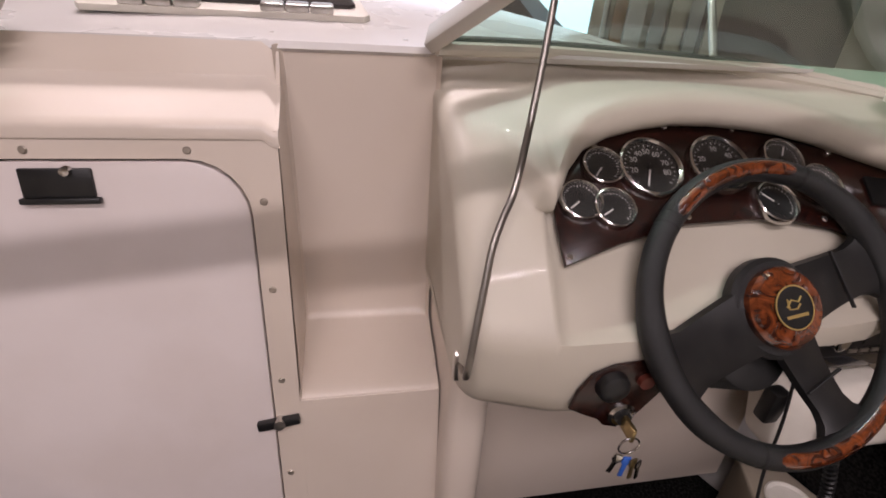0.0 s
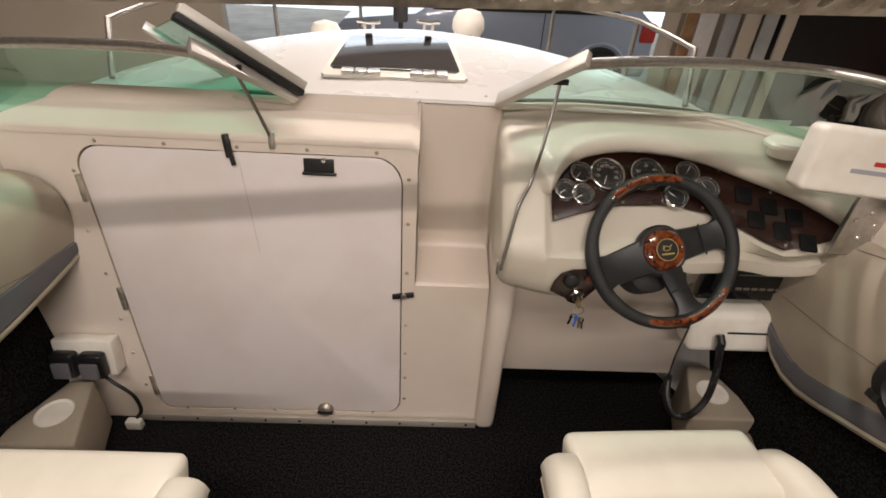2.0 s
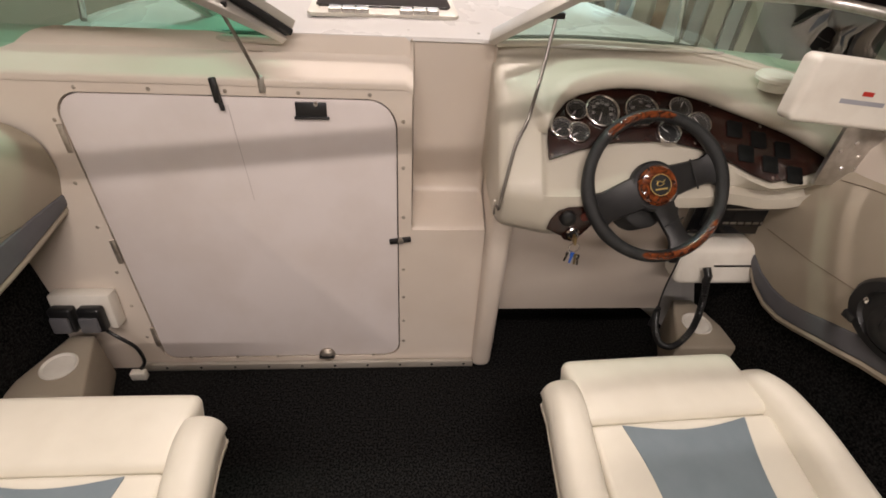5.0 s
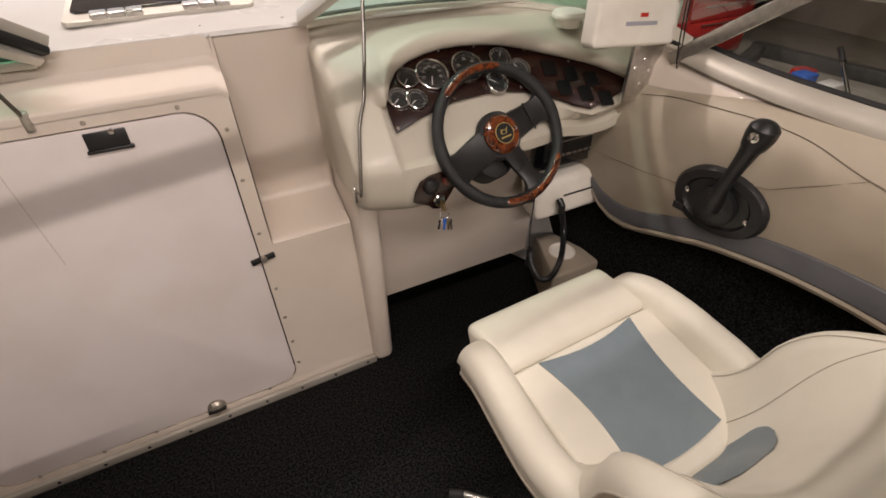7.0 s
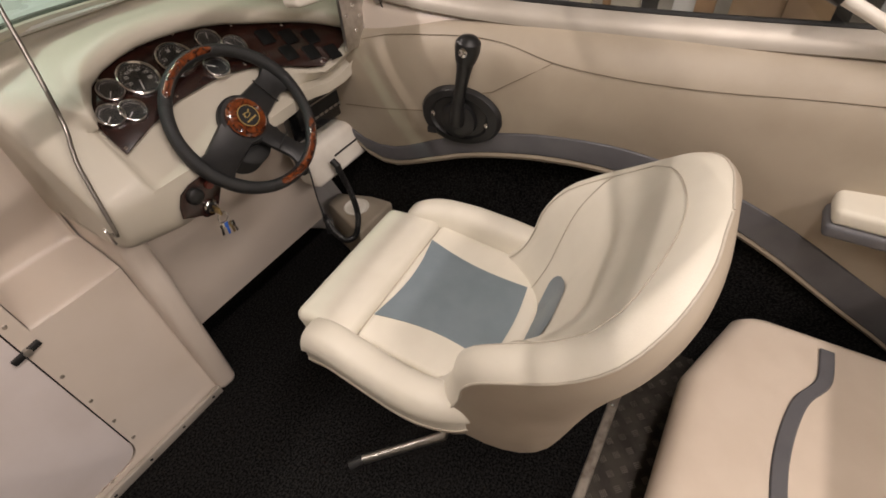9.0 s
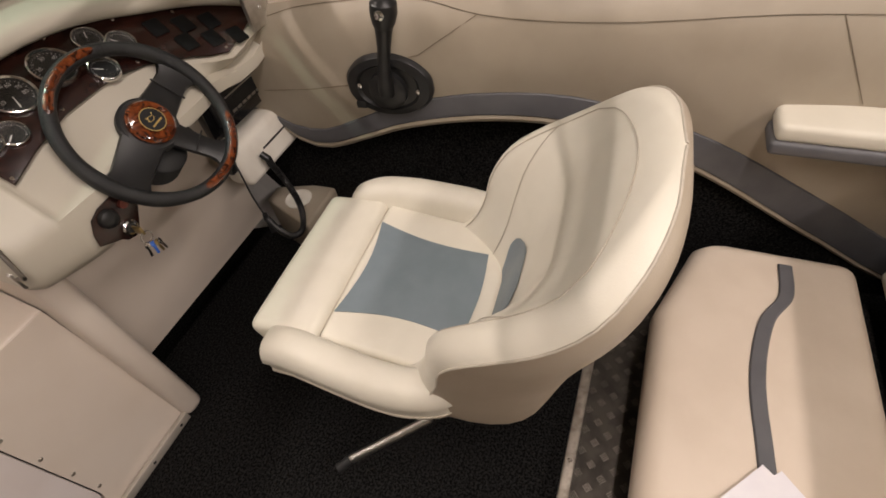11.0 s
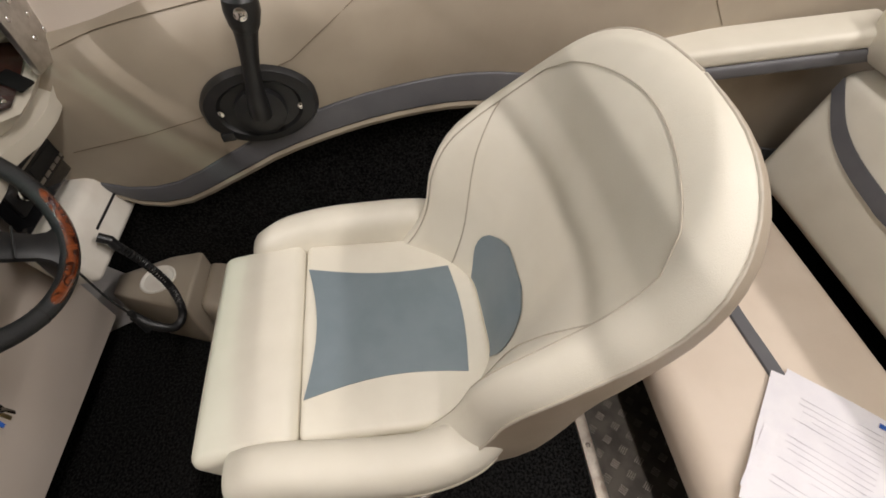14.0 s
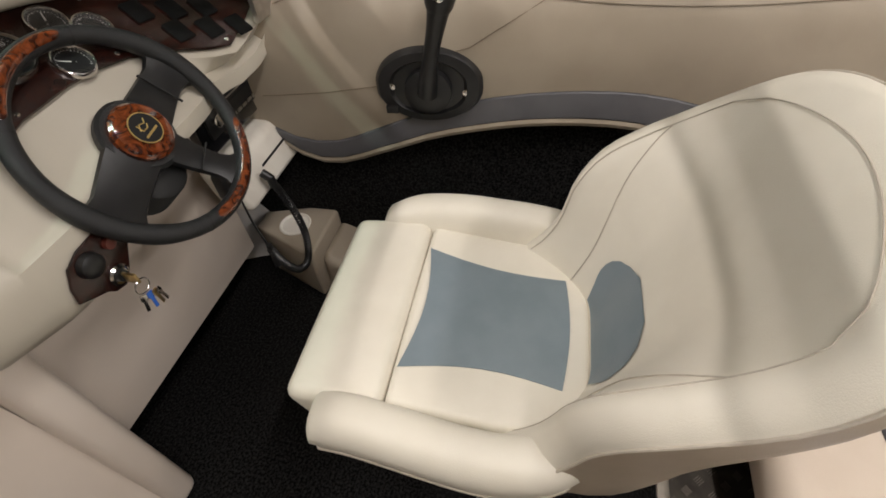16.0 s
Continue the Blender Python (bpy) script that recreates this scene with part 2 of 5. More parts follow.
def smooth_path(points, n=8, closed=False):
    """A Catmull-Rom curve through points."""
    P = [Vector(p) for p in points]
    out, m = [], len(P)
    for i in range(m if closed else m - 1):
        a, b, c, d = (P[(i + k) % m] if closed else P[min(max(i + k, 0), m - 1)] for k in (-1, 0, 1, 2))
        for k in range(n):
            t = k / n
            out.append(0.5 * ((2 * b) + (c - a) * t + (2 * a - 5 * b + 4 * c - d) * t * t + (3 * b - a - 3 * c + d) * t ** 3))
    if not closed:
        out.append(P[-1])
    return out


def grid(rows, bm=None, wrap=False, thick=0.0):
    """Faces over rows of points."""
    b = bmesh.new()
    vs = [[b.verts.new(p) for p in row] for row in rows]
    for i in range(len(vs) - 1):
        n = len(vs[i])
        for k in range(n if wrap else n - 1):
            b.faces.new((vs[i][k], vs[i][(k + 1) % n], vs[i + 1][(k + 1) % n], vs[i + 1][k]))
    if thick:
        bmesh.ops.recalc_face_normals(b, faces=b.faces)
        bmesh.ops.solidify(b, geom=list(b.faces), thickness=thick)
    return join(bm, b)


def plate(outline, depth, r=0.0, m=None, seg=2):
    """A flat outline in x, y pulled up to z = depth, its upper edge rounded."""
    b = bmesh.new()
    vs = [b.verts.new((x, y, 0)) for x, y in outline]
    f = b.faces.new(vs)
    bmesh.ops.recalc_face_normals(b, faces=b.faces)
    if f.normal.z < 0:
        f.normal_flip()
    got = bmesh.ops.extrude_face_region(b, geom=[f])
    top = [v for v in got["geom"] if isinstance(v, bmesh.types.BMVert)]
    for v in top:
        v.co.z += depth
    if r:
        es = [e for e in b.edges if all(v in top for v in e.verts)]
        bmesh.ops.bevel(b, geom=es, offset=r, segments=seg, profile=0.5, affect="EDGES")
    return moved(b, m) if m else b


def lathe(profile, n=24, m=None, bm=None, caps=True):
    """Turns (radius, height) pairs about z."""
    b = bmesh.new()
    rows = [[b.verts.new((r * math.cos(k * math.tau / n), r * math.sin(k * math.tau / n), z)) for k in range(n)] for r, z in profile]
    for A, B in zip(rows, rows[1:]):
        for k in range(n):
            b.faces.new((A[k], A[(k + 1) % n], B[(k + 1) % n], B[k]))
    if caps and profile[0][0] > 1e-4:
        b.faces.new(rows[0][::-1])
    if caps and profile[-1][0] > 1e-4:
        b.faces.new(rows[-1])
    bmesh.ops.remove_doubles(b, verts=b.verts, dist=1e-6)
    if m:
        moved(b, m)
    return join(bm, b)


def lerp(table, x):
    """A value between the rows of (x, value)."""
    return float(np.interp(x, [r[0] for r in table], [r[1] for r in table]))


def soft(table, x):
    """As lerp, with eased steps."""
    xs = [r[0] for r in table]
    if x <= xs[0]:
        return table[0][1]
    if x >= xs[-1]:
        return table[-1][1]
    i = max(k for k in range(len(xs)) if xs[k] <= x)
    a, b = table[i], table[min(i + 1, len(xs) - 1)]
    p, q = table[max(i - 1, 0)], table[min(i + 2, len(xs) - 1)]
    t = (x - a[0]) / (b[0] - a[0])
    ma = (b[1] - p[1]) / (b[0] - p[0]) * (b[0] - a[0])
    mb = (q[1] - a[1]) / (q[0] - a[0]) * (b[0] - a[0])
    return (2 * t**3 - 3 * t * t + 1) * a[1] + (t**3 - 2 * t * t + t) * ma + (-2 * t**3 + 3 * t * t) * b[1] + (t**3 - t * t) * mb


def frame_on(origin, xdir, ydir):
    """A pose whose x and y axes lie along the two directions."""
    x = Vector(xdir).normalized()
    z = x.cross(Vector(ydir)).normalized()
    y = z.cross(x)
    m = Matrix((x, y, z)).transposed().to_4x4()
    m.translation = Vector(origin)
    return m


def rounded(x0, y0, x1, y1, r, n=6):
    pts = []
    for cx, cy, a in ((x1 - r, y1 - r, 0), (x0 + r, y1 - r, 90), (x0 + r, y0 + r, 180), (x1 - r, y0 + r, 270)):
        for k in range(n + 1):
            t = math.radians(a + 90 * k / n)
            pts.append((cx + r * math.cos(t), cy + r * math.sin(t)))
    return pts


# ---- hull and floor ----
def holed(outer, holes, depth, m):
    """A flat board with openings, pulled out to depth, laid by m."""
    b = bmesh.new()
    edges = []
    for loop in (outer, *holes):
        vs = [b.verts.new((x, y, 0)) for x, y in loop]
        edges += [b.edges.new((vs[i], vs[(i + 1) % len(vs)])) for i in range(len(vs))]
    bmesh.ops.triangle_fill(b, use_beauty=True, use_dissolve=False, edges=edges)
    bmesh.ops.recalc_face_normals(b, faces=b.faces)
    got = bmesh.ops.extrude_face_region(b, geom=list(b.faces))
    for v in got["geom"]:
        if isinstance(v, bmesh.types.BMVert):
            v.co.z += depth
    return moved(b, m)


LEAN_B = 0.155


def bulk(z):
    return 0.61 + LEAN_B * z


BULK = frame_on((0, 0.61, 0), (1, 0, 0), (0, LEAN_B, 1))
def corner(cx, cy, r, a0, n=6):
    return [(cx + r * math.cos(math.radians(a0 + 90 * k / n)), cy + r * math.sin(math.radians(a0 + 90 * k / n))) for k in range(n + 1)]


DOORLINE = corner(-0.068, 0.873, 0.08, 0) + corner(-0.815, 0.888, 0.065, 90) + corner(-0.768, 0.082, 0.04, 180) + corner(-0.035, 0.095, 0.05, 270)


def grown(loop, d):
    cx, cy = sum(p[0] for p in loop) / len(loop), sum(p[1] for p in loop) / len(loop)
    return [(x + d * (1 if x > cx else -1), y + d * (1 if y > cy else -1)) for x, y in loop]


solo("floor", box(-1.45, -2.3, -0.04, 1.45, 1.02, 0.0), CARPET, "black carpeted cockpit floor with dusty patches", "floor", "structure")
solo("footwell_wall", box(0.3, 1.0, 0, 1.45, 1.03, 0.9), CARPET, "black carpet lining the front of the footwell", "wall", "structure")
for sgn, nm in ((1, "hull_side_starboard"), (-1, "hull_side_port")):
    b = grid([[(sgn * (soft([(-2.3, 1.36), (-0.85, 1.34), (0.1, 1.22), (0.6, 1.2), (1.02, 1.17)], y) + (0.06 if z > 0.3 else 0)), y, z) for z in (0, 0.3, 0.62, 0.9)] for y in np.linspace(-2.3, 1.02, 14)], thick=0.03)
    solo(nm, b, CARPET, "black carpet lining on the inside of the hull", "wall", "structure").location.x = 0.0 if sgn > 0 else 0.07

bulkhead = solo("wall_forward", holed([(-1.16, 0), (0.055, 0), (0.055, 0.992), (-1.16, 0.992)], [grown(DOORLINE, 0.0018)], 0.03, BULK @ pose(0, 0, -0.03)), GEL, "cream moulded bulkhead with a door opening", "wall", "structure", smooth=False)
# Added black board: its colour gives the darkness of the cabin.
solo("wall_cabin", box(-1.2, 0.86, 0, 0.04, 0.88, 0.98), BLACK, "black board in place of the unlit cabin behind the bulkhead", "wall", "structure")

door = thing("cabin_door", "off-white laminate cabin door, closed, with black hardware", "door")
part("panel", plate(grown(DOORLINE, -0.0018), 0.022, 0.002, BULK @ pose(0, 0, -0.024)), DOORSKIN, door, sharp=50)

# roof box over the door, then the riser up to the foredeck
b = grid([[(x, y, z) for y, z in ((0.757, 0.97), (0.756, 0.983), (0.760, 0.990), (0.770, 0.996), (0.80, 1.013), (0.828, 1.031), (0.836, 1.038), (0.846, 1.082))] for x in (-1.16, -0.6, -0.1, 0.035, 0.05, 0.057)])
for v in b.verts:
    if v.co.x > 0.05:
        v.co.z -= 0.012
b = grid([[(0.057, y, z) for y, z in ((0.758, 0.97), (0.78, 0.985), (0.82, 1.015), (0.846, 1.06))], [(0.058, y, 0.52) for y in (bulk(0.52), 0.74, 0.82, 0.9)]], b)
solo("cabin_roof_ledge", b, GEL, "cream moulded ledge over the cabin door", "ledge", "structure")

# narrow stepped recess beside the console
prof = [(bulk(0) + 0.001, 0), (bulk(0.10) + 0.001, 0.10), (bulk(0.40) + 0.001, 0.40), (bulk(0.535), 0.535), (bulk(0.55) + 0.004, 0.551), (0.712, 0.559), (0.76, 0.573), (0.835, 0.595), (0.852, 0.602), (0.861, 0.618), (0.864, 0.65), (0.867, 0.72), (0.868, 0.80), (0.866, 0.90), (0.860, 1.00), (0.853, 1.08)]
prof = [(p.y, p.z) for p in smooth_path([(0, y, z) for y, z in prof], 3)]
xs = (0.05, 0.053, 0.062, 0.08, 0.16, 0.25, 0.27, 0.283, 0.288)
b = grid([[(x, y - (0.02 if j > 17 and (i in (0, 8)) else 0.008 if j > 17 and i in (1, 7) else 0), z) for j, (y, z) in enumerate(prof)] for i, x in enumerate(xs)])
solo("step_recess", b, GEL, "cream moulded step recess beside the helm console", "step", "structure")


# ---- foredeck ----
HALF = [(0.9, 1.12), (1.3, 0.98), (1.7, 0.74), (2.1, 0.42), (2.4, 0.06)]


def deck_z(x, y):
    h = soft(HALF, y)
    return 1.064 + 0.105 * (1 - math.exp(-max(0.0, y - 0.94) / 0.35)) - 0.17 * max(0.0, y - 1.5) - 0.13 * min(1, abs(x) / max(h, 0.1)) ** 2 * min(1, max(0, (y - 0.88) / 0.15))


rows = []
for y in np.linspace(0.908, 2.4, 22):
    h = soft(HALF, y)
    rows.append([(h * u, y, deck_z(h * u, y)) for u in np.linspace(-1, 1, 25)])
b = grid(rows)
b = grid([[(x, 0.918, 1.045) for x in np.linspace(-1.12, 1.12, 25)], [(x, 0.905, 1.054) for x in np.linspace(-1.12, 1.12, 25)], [(x, 0.908, deck_z(x, 0.908)) for x in np.linspace(-1.12, 1.12, 25)]], b)
DECK_AT = (0, -0.058, 0.020)
solo("foredeck", b, WHITE_GEL, "glossy white moulded foredeck", "deck", "structure").location = DECK_AT


# outer skin of the hull below the deck
for sgn, nm in ((1, "hull_skin_starboard"), (-1, "hull_skin_port")):
    rows = []
    for y in np.linspace(-2.3, 2.42, 20):
        w = 1.52 if y < 0.2 else 1.52 - (1.52 - 1.14) * ((y - 0.2) / 0.7) if y < 0.9 else soft(HALF, y) + 0.02
        w = max(w, 0.02)
        zt = 0.40 if y < 0.9 else deck_z(w, y) - 0.03
        rise = max(0.0, (y - 1.0) / 1.42) ** 2 * 0.9
        rows.append([(sgn * w, y, zt), (sgn * w * 0.97, y, 0.25 + rise * 0.5), (sgn * w * 0.86, y, -0.2 + rise), (0, y, -0.62 + rise * 1.2)])
    solo(nm, grid(rows), WHITE_GEL, "white moulded outer skin of the hull", "hull", "structure")


# ---- helm console ----
ZT = [(0.40, 0.915), (0.45, 0.968), (0.54, 0.995), (0.635, 1.003), (0.79, 0.991), (0.91, 0.963), (1.07, 0.92), (1.22, 0.855)]
ZB = [(0.40, 0.866), (0.485, 0.883), (0.587, 0.899), (0.69, 0.902), (0.81, 0.891), (0.90, 0.864), (0.995, 0.833), (1.09, 0.840), (1.22, 0.85)]
WB = [(0.28, 0.835), (0.40, 0.862), (0.54, 0.883), (0.80, 0.888), (0.93, 0.855), (1.05, 0.80), (1.13, 0.71), (1.24, 0.57)]
ZLOW = [(0.28, 0.685), (0.40, 0.672), (0.47, 0.668), (0.53, 0.70), (0.60, 0.737), (0.72, 0.748), (0.82, 0.755), (1.24, 0.755)]


def panel_y(z):
    return 0.575 + 1.3 * (z - 0.875)


def console_profile(x):
    zt, zb, zl = soft(ZT, x), soft(ZB, x), soft(ZLOW, x)
    k = min(1, max(0, (x - 0.386) / 0.014))
    yt = panel_y(zt)
    o = 0.30 + 0.45 * min(1, max(0, (x - 0.40) / 0.2))
    lip = [(yt - 0.035 * o, zt + 0.004), (yt - 0.052 * o, zt + 0.012), (yt - 0.058 * o, zt + 0.026), (yt - 0.046 * o, zt + 0.042), (yt - 0.018 * o, zt + 0.052)]
    ridge = (0.50, 0.80 if x < 0.9 else 0.80 - 0.02 * min(1, (x - 0.9) / 0.1))
    t = min(1, max(0, (x - 1.07) / 0.14)) ** 1.5
    zl += 0.085 * t
    ridge = (0.50 + 0.045 * t, ridge[1] + 0.03 * t)
    low = [(0.72, zl + 0.02), (0.56, zl - 0.004), (0.52, zl), (0.505, zl + 0.02), (0.498 + 0.045 * t, min(zl + 0.05 - 0.035 * t, ridge[1] - 0.03)), (0.497 + 0.045 * t, ridge[1] - 0.02 + 0.012 * t), ridge, (0.516 * (1 - k) + (0.53 + 0.02 * t) * k, ridge[1] + 0.018 * (1 - k) + 0.010 * k)]
    back = 0.03 * min(1, max(0, (x - 0.82) / 0.1)) * (1 - t)
    low = low[:1] + [(y + back, z) for y, z in low[1:]]
    rec = [(panel_y(zb) - 0.004, zb - 0.012), (panel_y(zb) + 0.006, zb), (yt + 0.006, zt)]
    kl = min(1, max(0, (x - 0.345) / 0.05))
    kl = kl * kl * (3 - 2 * kl)
    wall = [(0.628, 0.936), (0.648, 0.958), (0.672, 0.976), (0.702, 0.992), (0.74, 1.006)]
    flat = [(0.545, 0.85), (0.566, 0.872), (0.608, 0.918)]
    lip = [(a[0] * kl + c[0] * (1 - kl), a[1] * kl + c[1] * (1 - kl)) for a, c in zip(lip, wall)]
    rec = [(a[0] * k + c[0] * (1 - k), a[1] * k + c[1] * (1 - k)) for a, c in zip(rec, flat)]
    wb = soft(WB, x)
    zj = lip[-1][1]
    top = [(lip[-1][0] + (wb - lip[-1][0]) * q, zj + (1.045 - zj) * q) for q in (0.3, 0.65, 0.9)]
    out = low + rec + lip + top + [(wb - 0.005, 1.055), (wb, 1.078)]
    if x < 0.40:
        out = [(min(y + 0.22 * (0.40 - x), max(y, 0.86)), z) for y, z in out]
    if x < 0.31:
        u = (0.31 - x) / 0.03
        d = 1 - math.sqrt(max(0, 1 - u * u))
        out = [(min(y + 0.03 * d, max(y, 0.86)), z - (0.02 * d if z > 0.95 else -0.012 * d if z < 0.72 else 0)) for y, z in out]
    return out


stations = [0.28, 0.2805, 0.2825, 0.286, 0.292, 0.30, 0.31, 0.325, 0.335, 0.345, 0.355, 0.365, 0.375, 0.382, 0.386, 0.393, 0.40, 0.41, 0.43, 0.46, 0.50, 0.55, 0.60, 0.66, 0.72, 0.78, 0.84, 0.90, 0.95, 1.0, 1.05, 1.08, 1.11, 1.14, 1.17, 1.20, 1.215]
rows = [[(x, y, z) for y, z in console_profile(x)] for x in stations]
console = thing("helm_console", "cream moulded helm console with an arched instrument hood", "console")
b = grid(rows)
first = [p for p in rows[0]]
b = grid([first, [(0.282, max(p[1], 0.92), p[2]) for p in first]], b)
part("shell", b, CONSOLE, console, sharp=50)
b = box(0.345, 0.715, 0.175, 0.99, 0.745, 0.72, 0.006)
part("knee_panel", b, GEL, console)
b = box(0.280, 0.585, 0.0, 0.35, 0.92, 0.70, 0.026, 4)
for v in b.verts:
    v.co.y += 0.045 * v.co.z / 0.7
    v.co.x += 0.02 * v.co.z
part("pillar", b, GEL, console)


# ---- side panels ----
SIDE_X = [(-2.3, 1.33), (-1.4, 1.325), (-0.85, 1.27), (-0.4, 1.19), (0.1, 1.135), (0.6, 1.13), (0.75, 1.12)]
ZBOT = [(-2.3, 0.05), (-1.4, 0.07), (-1.07, 0.24), (-0.7, 0.47), (-0.4, 0.60), (-0.15, 0.62), (0.1, 0.578), (0.25, 0.52), (0.42, 0.455), (0.52, 0.465), (0.6, 0.52), (0.75, 0.58)]
ZTOP = [(-2.3, 0.95), (-0.8, 0.93), (-0.3, 0.945), (0.2, 0.93), (0.45, 0.885), (0.75, 0.86)]
STRIPE = [(-2.3, 0.12), (-1.07, 0.12), (-0.7, 0.10), (-0.3, 0.075), (0.1, 0.068), (0.35, 0.06), (0.5, 0.055), (0.6, 0.03), (0.75, 0.01)]


PORT_IN = 0.09
PORT_X = [(-2.3, 1.33), (-1.4, 1.325), (-0.85, 1.27), (-0.4, 1.19), (0.0, 1.14), (0.4, 1.10), (0.6, 1.06), (0.75, 1.03)]
PORT_BOT = [(-2.3, 0.05), (-1.4, 0.07), (-1.07, 0.24), (-0.7, 0.47), (-0.4, 0.58), (0.0, 0.56), (0.2, 0.53), (0.42, 0.54), (0.6, 0.585), (0.75, 0.63)]
PORT_STRIPE = [(-2.3, 0.12), (-0.7, 0.10), (0.42, 0.09), (0.6, 0.065), (0.75, 0.03)]


def side_shape(sgn, y):
    """Across, lower edge, upper edge and stripe width of a side panel."""
    if sgn > 0:
        return soft(SIDE_X, y), soft(ZBOT, y), soft(ZTOP, y), soft(STRIPE, y)
    return soft(PORT_X, y), soft(PORT_BOT, y), soft(ZTOP, y), soft(PORT_STRIPE, y)


def side(sgn, name, label):
    th = thing(name, label, "side panel", kind="structure")
    ys = np.linspace(-2.25, 0.72, 48)
    hem, stripe, pad = [], [], []
    for y in ys:
        x, zb, zt, w = side_shape(sgn, y)
        hem.append([(sgn * (x + 0.03), y, zb - 0.018), (sgn * (x + 0.003), y, zb - 0.02), (sgn * (x - 0.004), y, zb - 0.008), (sgn * (x - 0.002), y, zb + 0.002)])
        stripe.append([(sgn * (x + 0.004), y, zb), (sgn * (x - 0.004), y, zb + 0.006), (sgn * (x - 0.006), y, zb + w * 0.5), (sgn * (x - 0.004), y, zb + w - 0.004), (sgn * (x + 0.004), y, zb + w)])
        p = []
        for q in np.linspace(0, 1, 12):
            z = zb + w + (zt - zb - w) * q
            p.append((sgn * (x - 0.012 * math.sin(math.pi * min(1, q * 1.2)) + 0.05 * max(0, q - 0.72) ** 2 / 0.08), y, z))
        x1 = p[-1][0] * sgn
        p += [(sgn * (x1 + 0.03), y, zt + 0.012), (sgn * (x1 + 0.06), y, zt + 0.016)]
        pad.append(p)
    part("hem", grid(hem), SIDEV, th)
    part("stripe", grid(stripe), GREY, th, "dark grey vinyl stripe")
    part("padding", grid(pad), SIDEV, th, sharp=60)
    th.location.x = 0.0 if sgn > 0 else PORT_IN
    return th


starboard = side(1, "side_panel_starboard", "beige padded vinyl side panel with a grey stripe")
port = side(-1, "side_panel_port", "beige padded vinyl side panel with a grey stripe")


def gunwale_x(y):
    return soft(SIDE_X, y) + 0.10


for sgn, nm in ((1, "gunwale_starboard"), (-1, "gunwale_port")):
    rows = []
    for y in np.linspace(-2.25, 1.0, 34):
        x, z = gunwale_x(y), soft([(-2.3, 0.965), (-0.8, 0.95), (0.2, 0.955), (0.45, 0.965), (0.75, 1.02), (1.0, 1.0)], y)
        rows.append([(sgn * (x - 0.05), y, z - 0.16), (sgn * (x - 0.035), y, z - 0.03), (sgn * (x - 0.012), y, z), (sgn * x, y, z + 0.012), (sgn * (x + 0.10), y, z + 0.014), (sgn * (x + 0.14), y, z + 0.004), (sgn * (x + 0.15), y, z - 0.03), (sgn * (x + 0.17), y, z - 0.6)])
    solo(nm, grid(rows), GEL, "cream moulded gunwale under the side window", "gunwale", "structure").location.x = 0.0 if sgn > 0 else PORT_IN


# ---- seats ----
def seat_side(sgn):
    """Armrest bolster along one side of the seat pan, with its centre line and half sizes."""
    line = smooth_path([(sgn * 0.232, 0.192, 0.420), (sgn * 0.238, 0.168, 0.442), (sgn * 0.248, 0.10, 0.468), (sgn * 0.260, 0.0, 0.468), (sgn * 0.267, -0.10, 0.456), (sgn * 0.264, -0.17, 0.452), (sgn * 0.246, -0.24, 0.452), (sgn * 0.205, -0.32, 0.452)], 5)
    upper, lower, n = [], [], len(line)
    for i, p in enumerate(line):
        t = i / (n - 1)
        e = math.sqrt(max(0.0, 1 - (1 - min(1, t / 0.12)) ** 2))
        if t > 0.86:
            e *= 1 - 0.9 * ((t - 0.86) / 0.14) ** 2
        w, h = 0.006 + 0.043 * e, 0.012 + 0.066 * e

        def at(a):
            c, s = math.cos(a), math.sin(a)
            c, s = abs(c) ** 0.75 * (1 if c > 0 else -1), abs(s) ** 0.75 * (1 if s > 0 else -1)
            return (p.x + w * c + sgn * 0.012 * (s > 0.2), p.y, p.z - 0.022 + h * s)

        upper.append([at(math.radians(q)) for q in np.linspace(-12, 192, 16)])
        lower.append([at(math.radians(q)) for q in np.linspace(192, 348, 10)])
    return grid(upper), grid(lower), [(r[0] if sgn > 0 else r[-1]) for r in upper]


HALFW = [(0, 0.276), (0.12, 0.280), (0.22, 0.284), (0.35, 0.296), (0.5, 0.306), (0.7, 0.30)]
WING = [(0, 0.150), (0.10, 0.122), (0.20, 0.116), (0.33, 0.131), (0.45, 0.122), (0.56, 0.088), (0.66, 0.050), (0.78, 0.018), (0.9, 0.004), (1.0, 0.0)]
SPINE = [(0, -0.268), (0.3, -0.350), (0.6, -0.430), (0.8, -0.491), (0.93, -0.532), (1.0, -0.556)]
RISE = [(0, 0.375), (0.3, 0.575), (0.6, 0.742), (0.8, 0.850), (0.93, 0.918), (1.0, 0.950)]
EDGE_R = 0.066


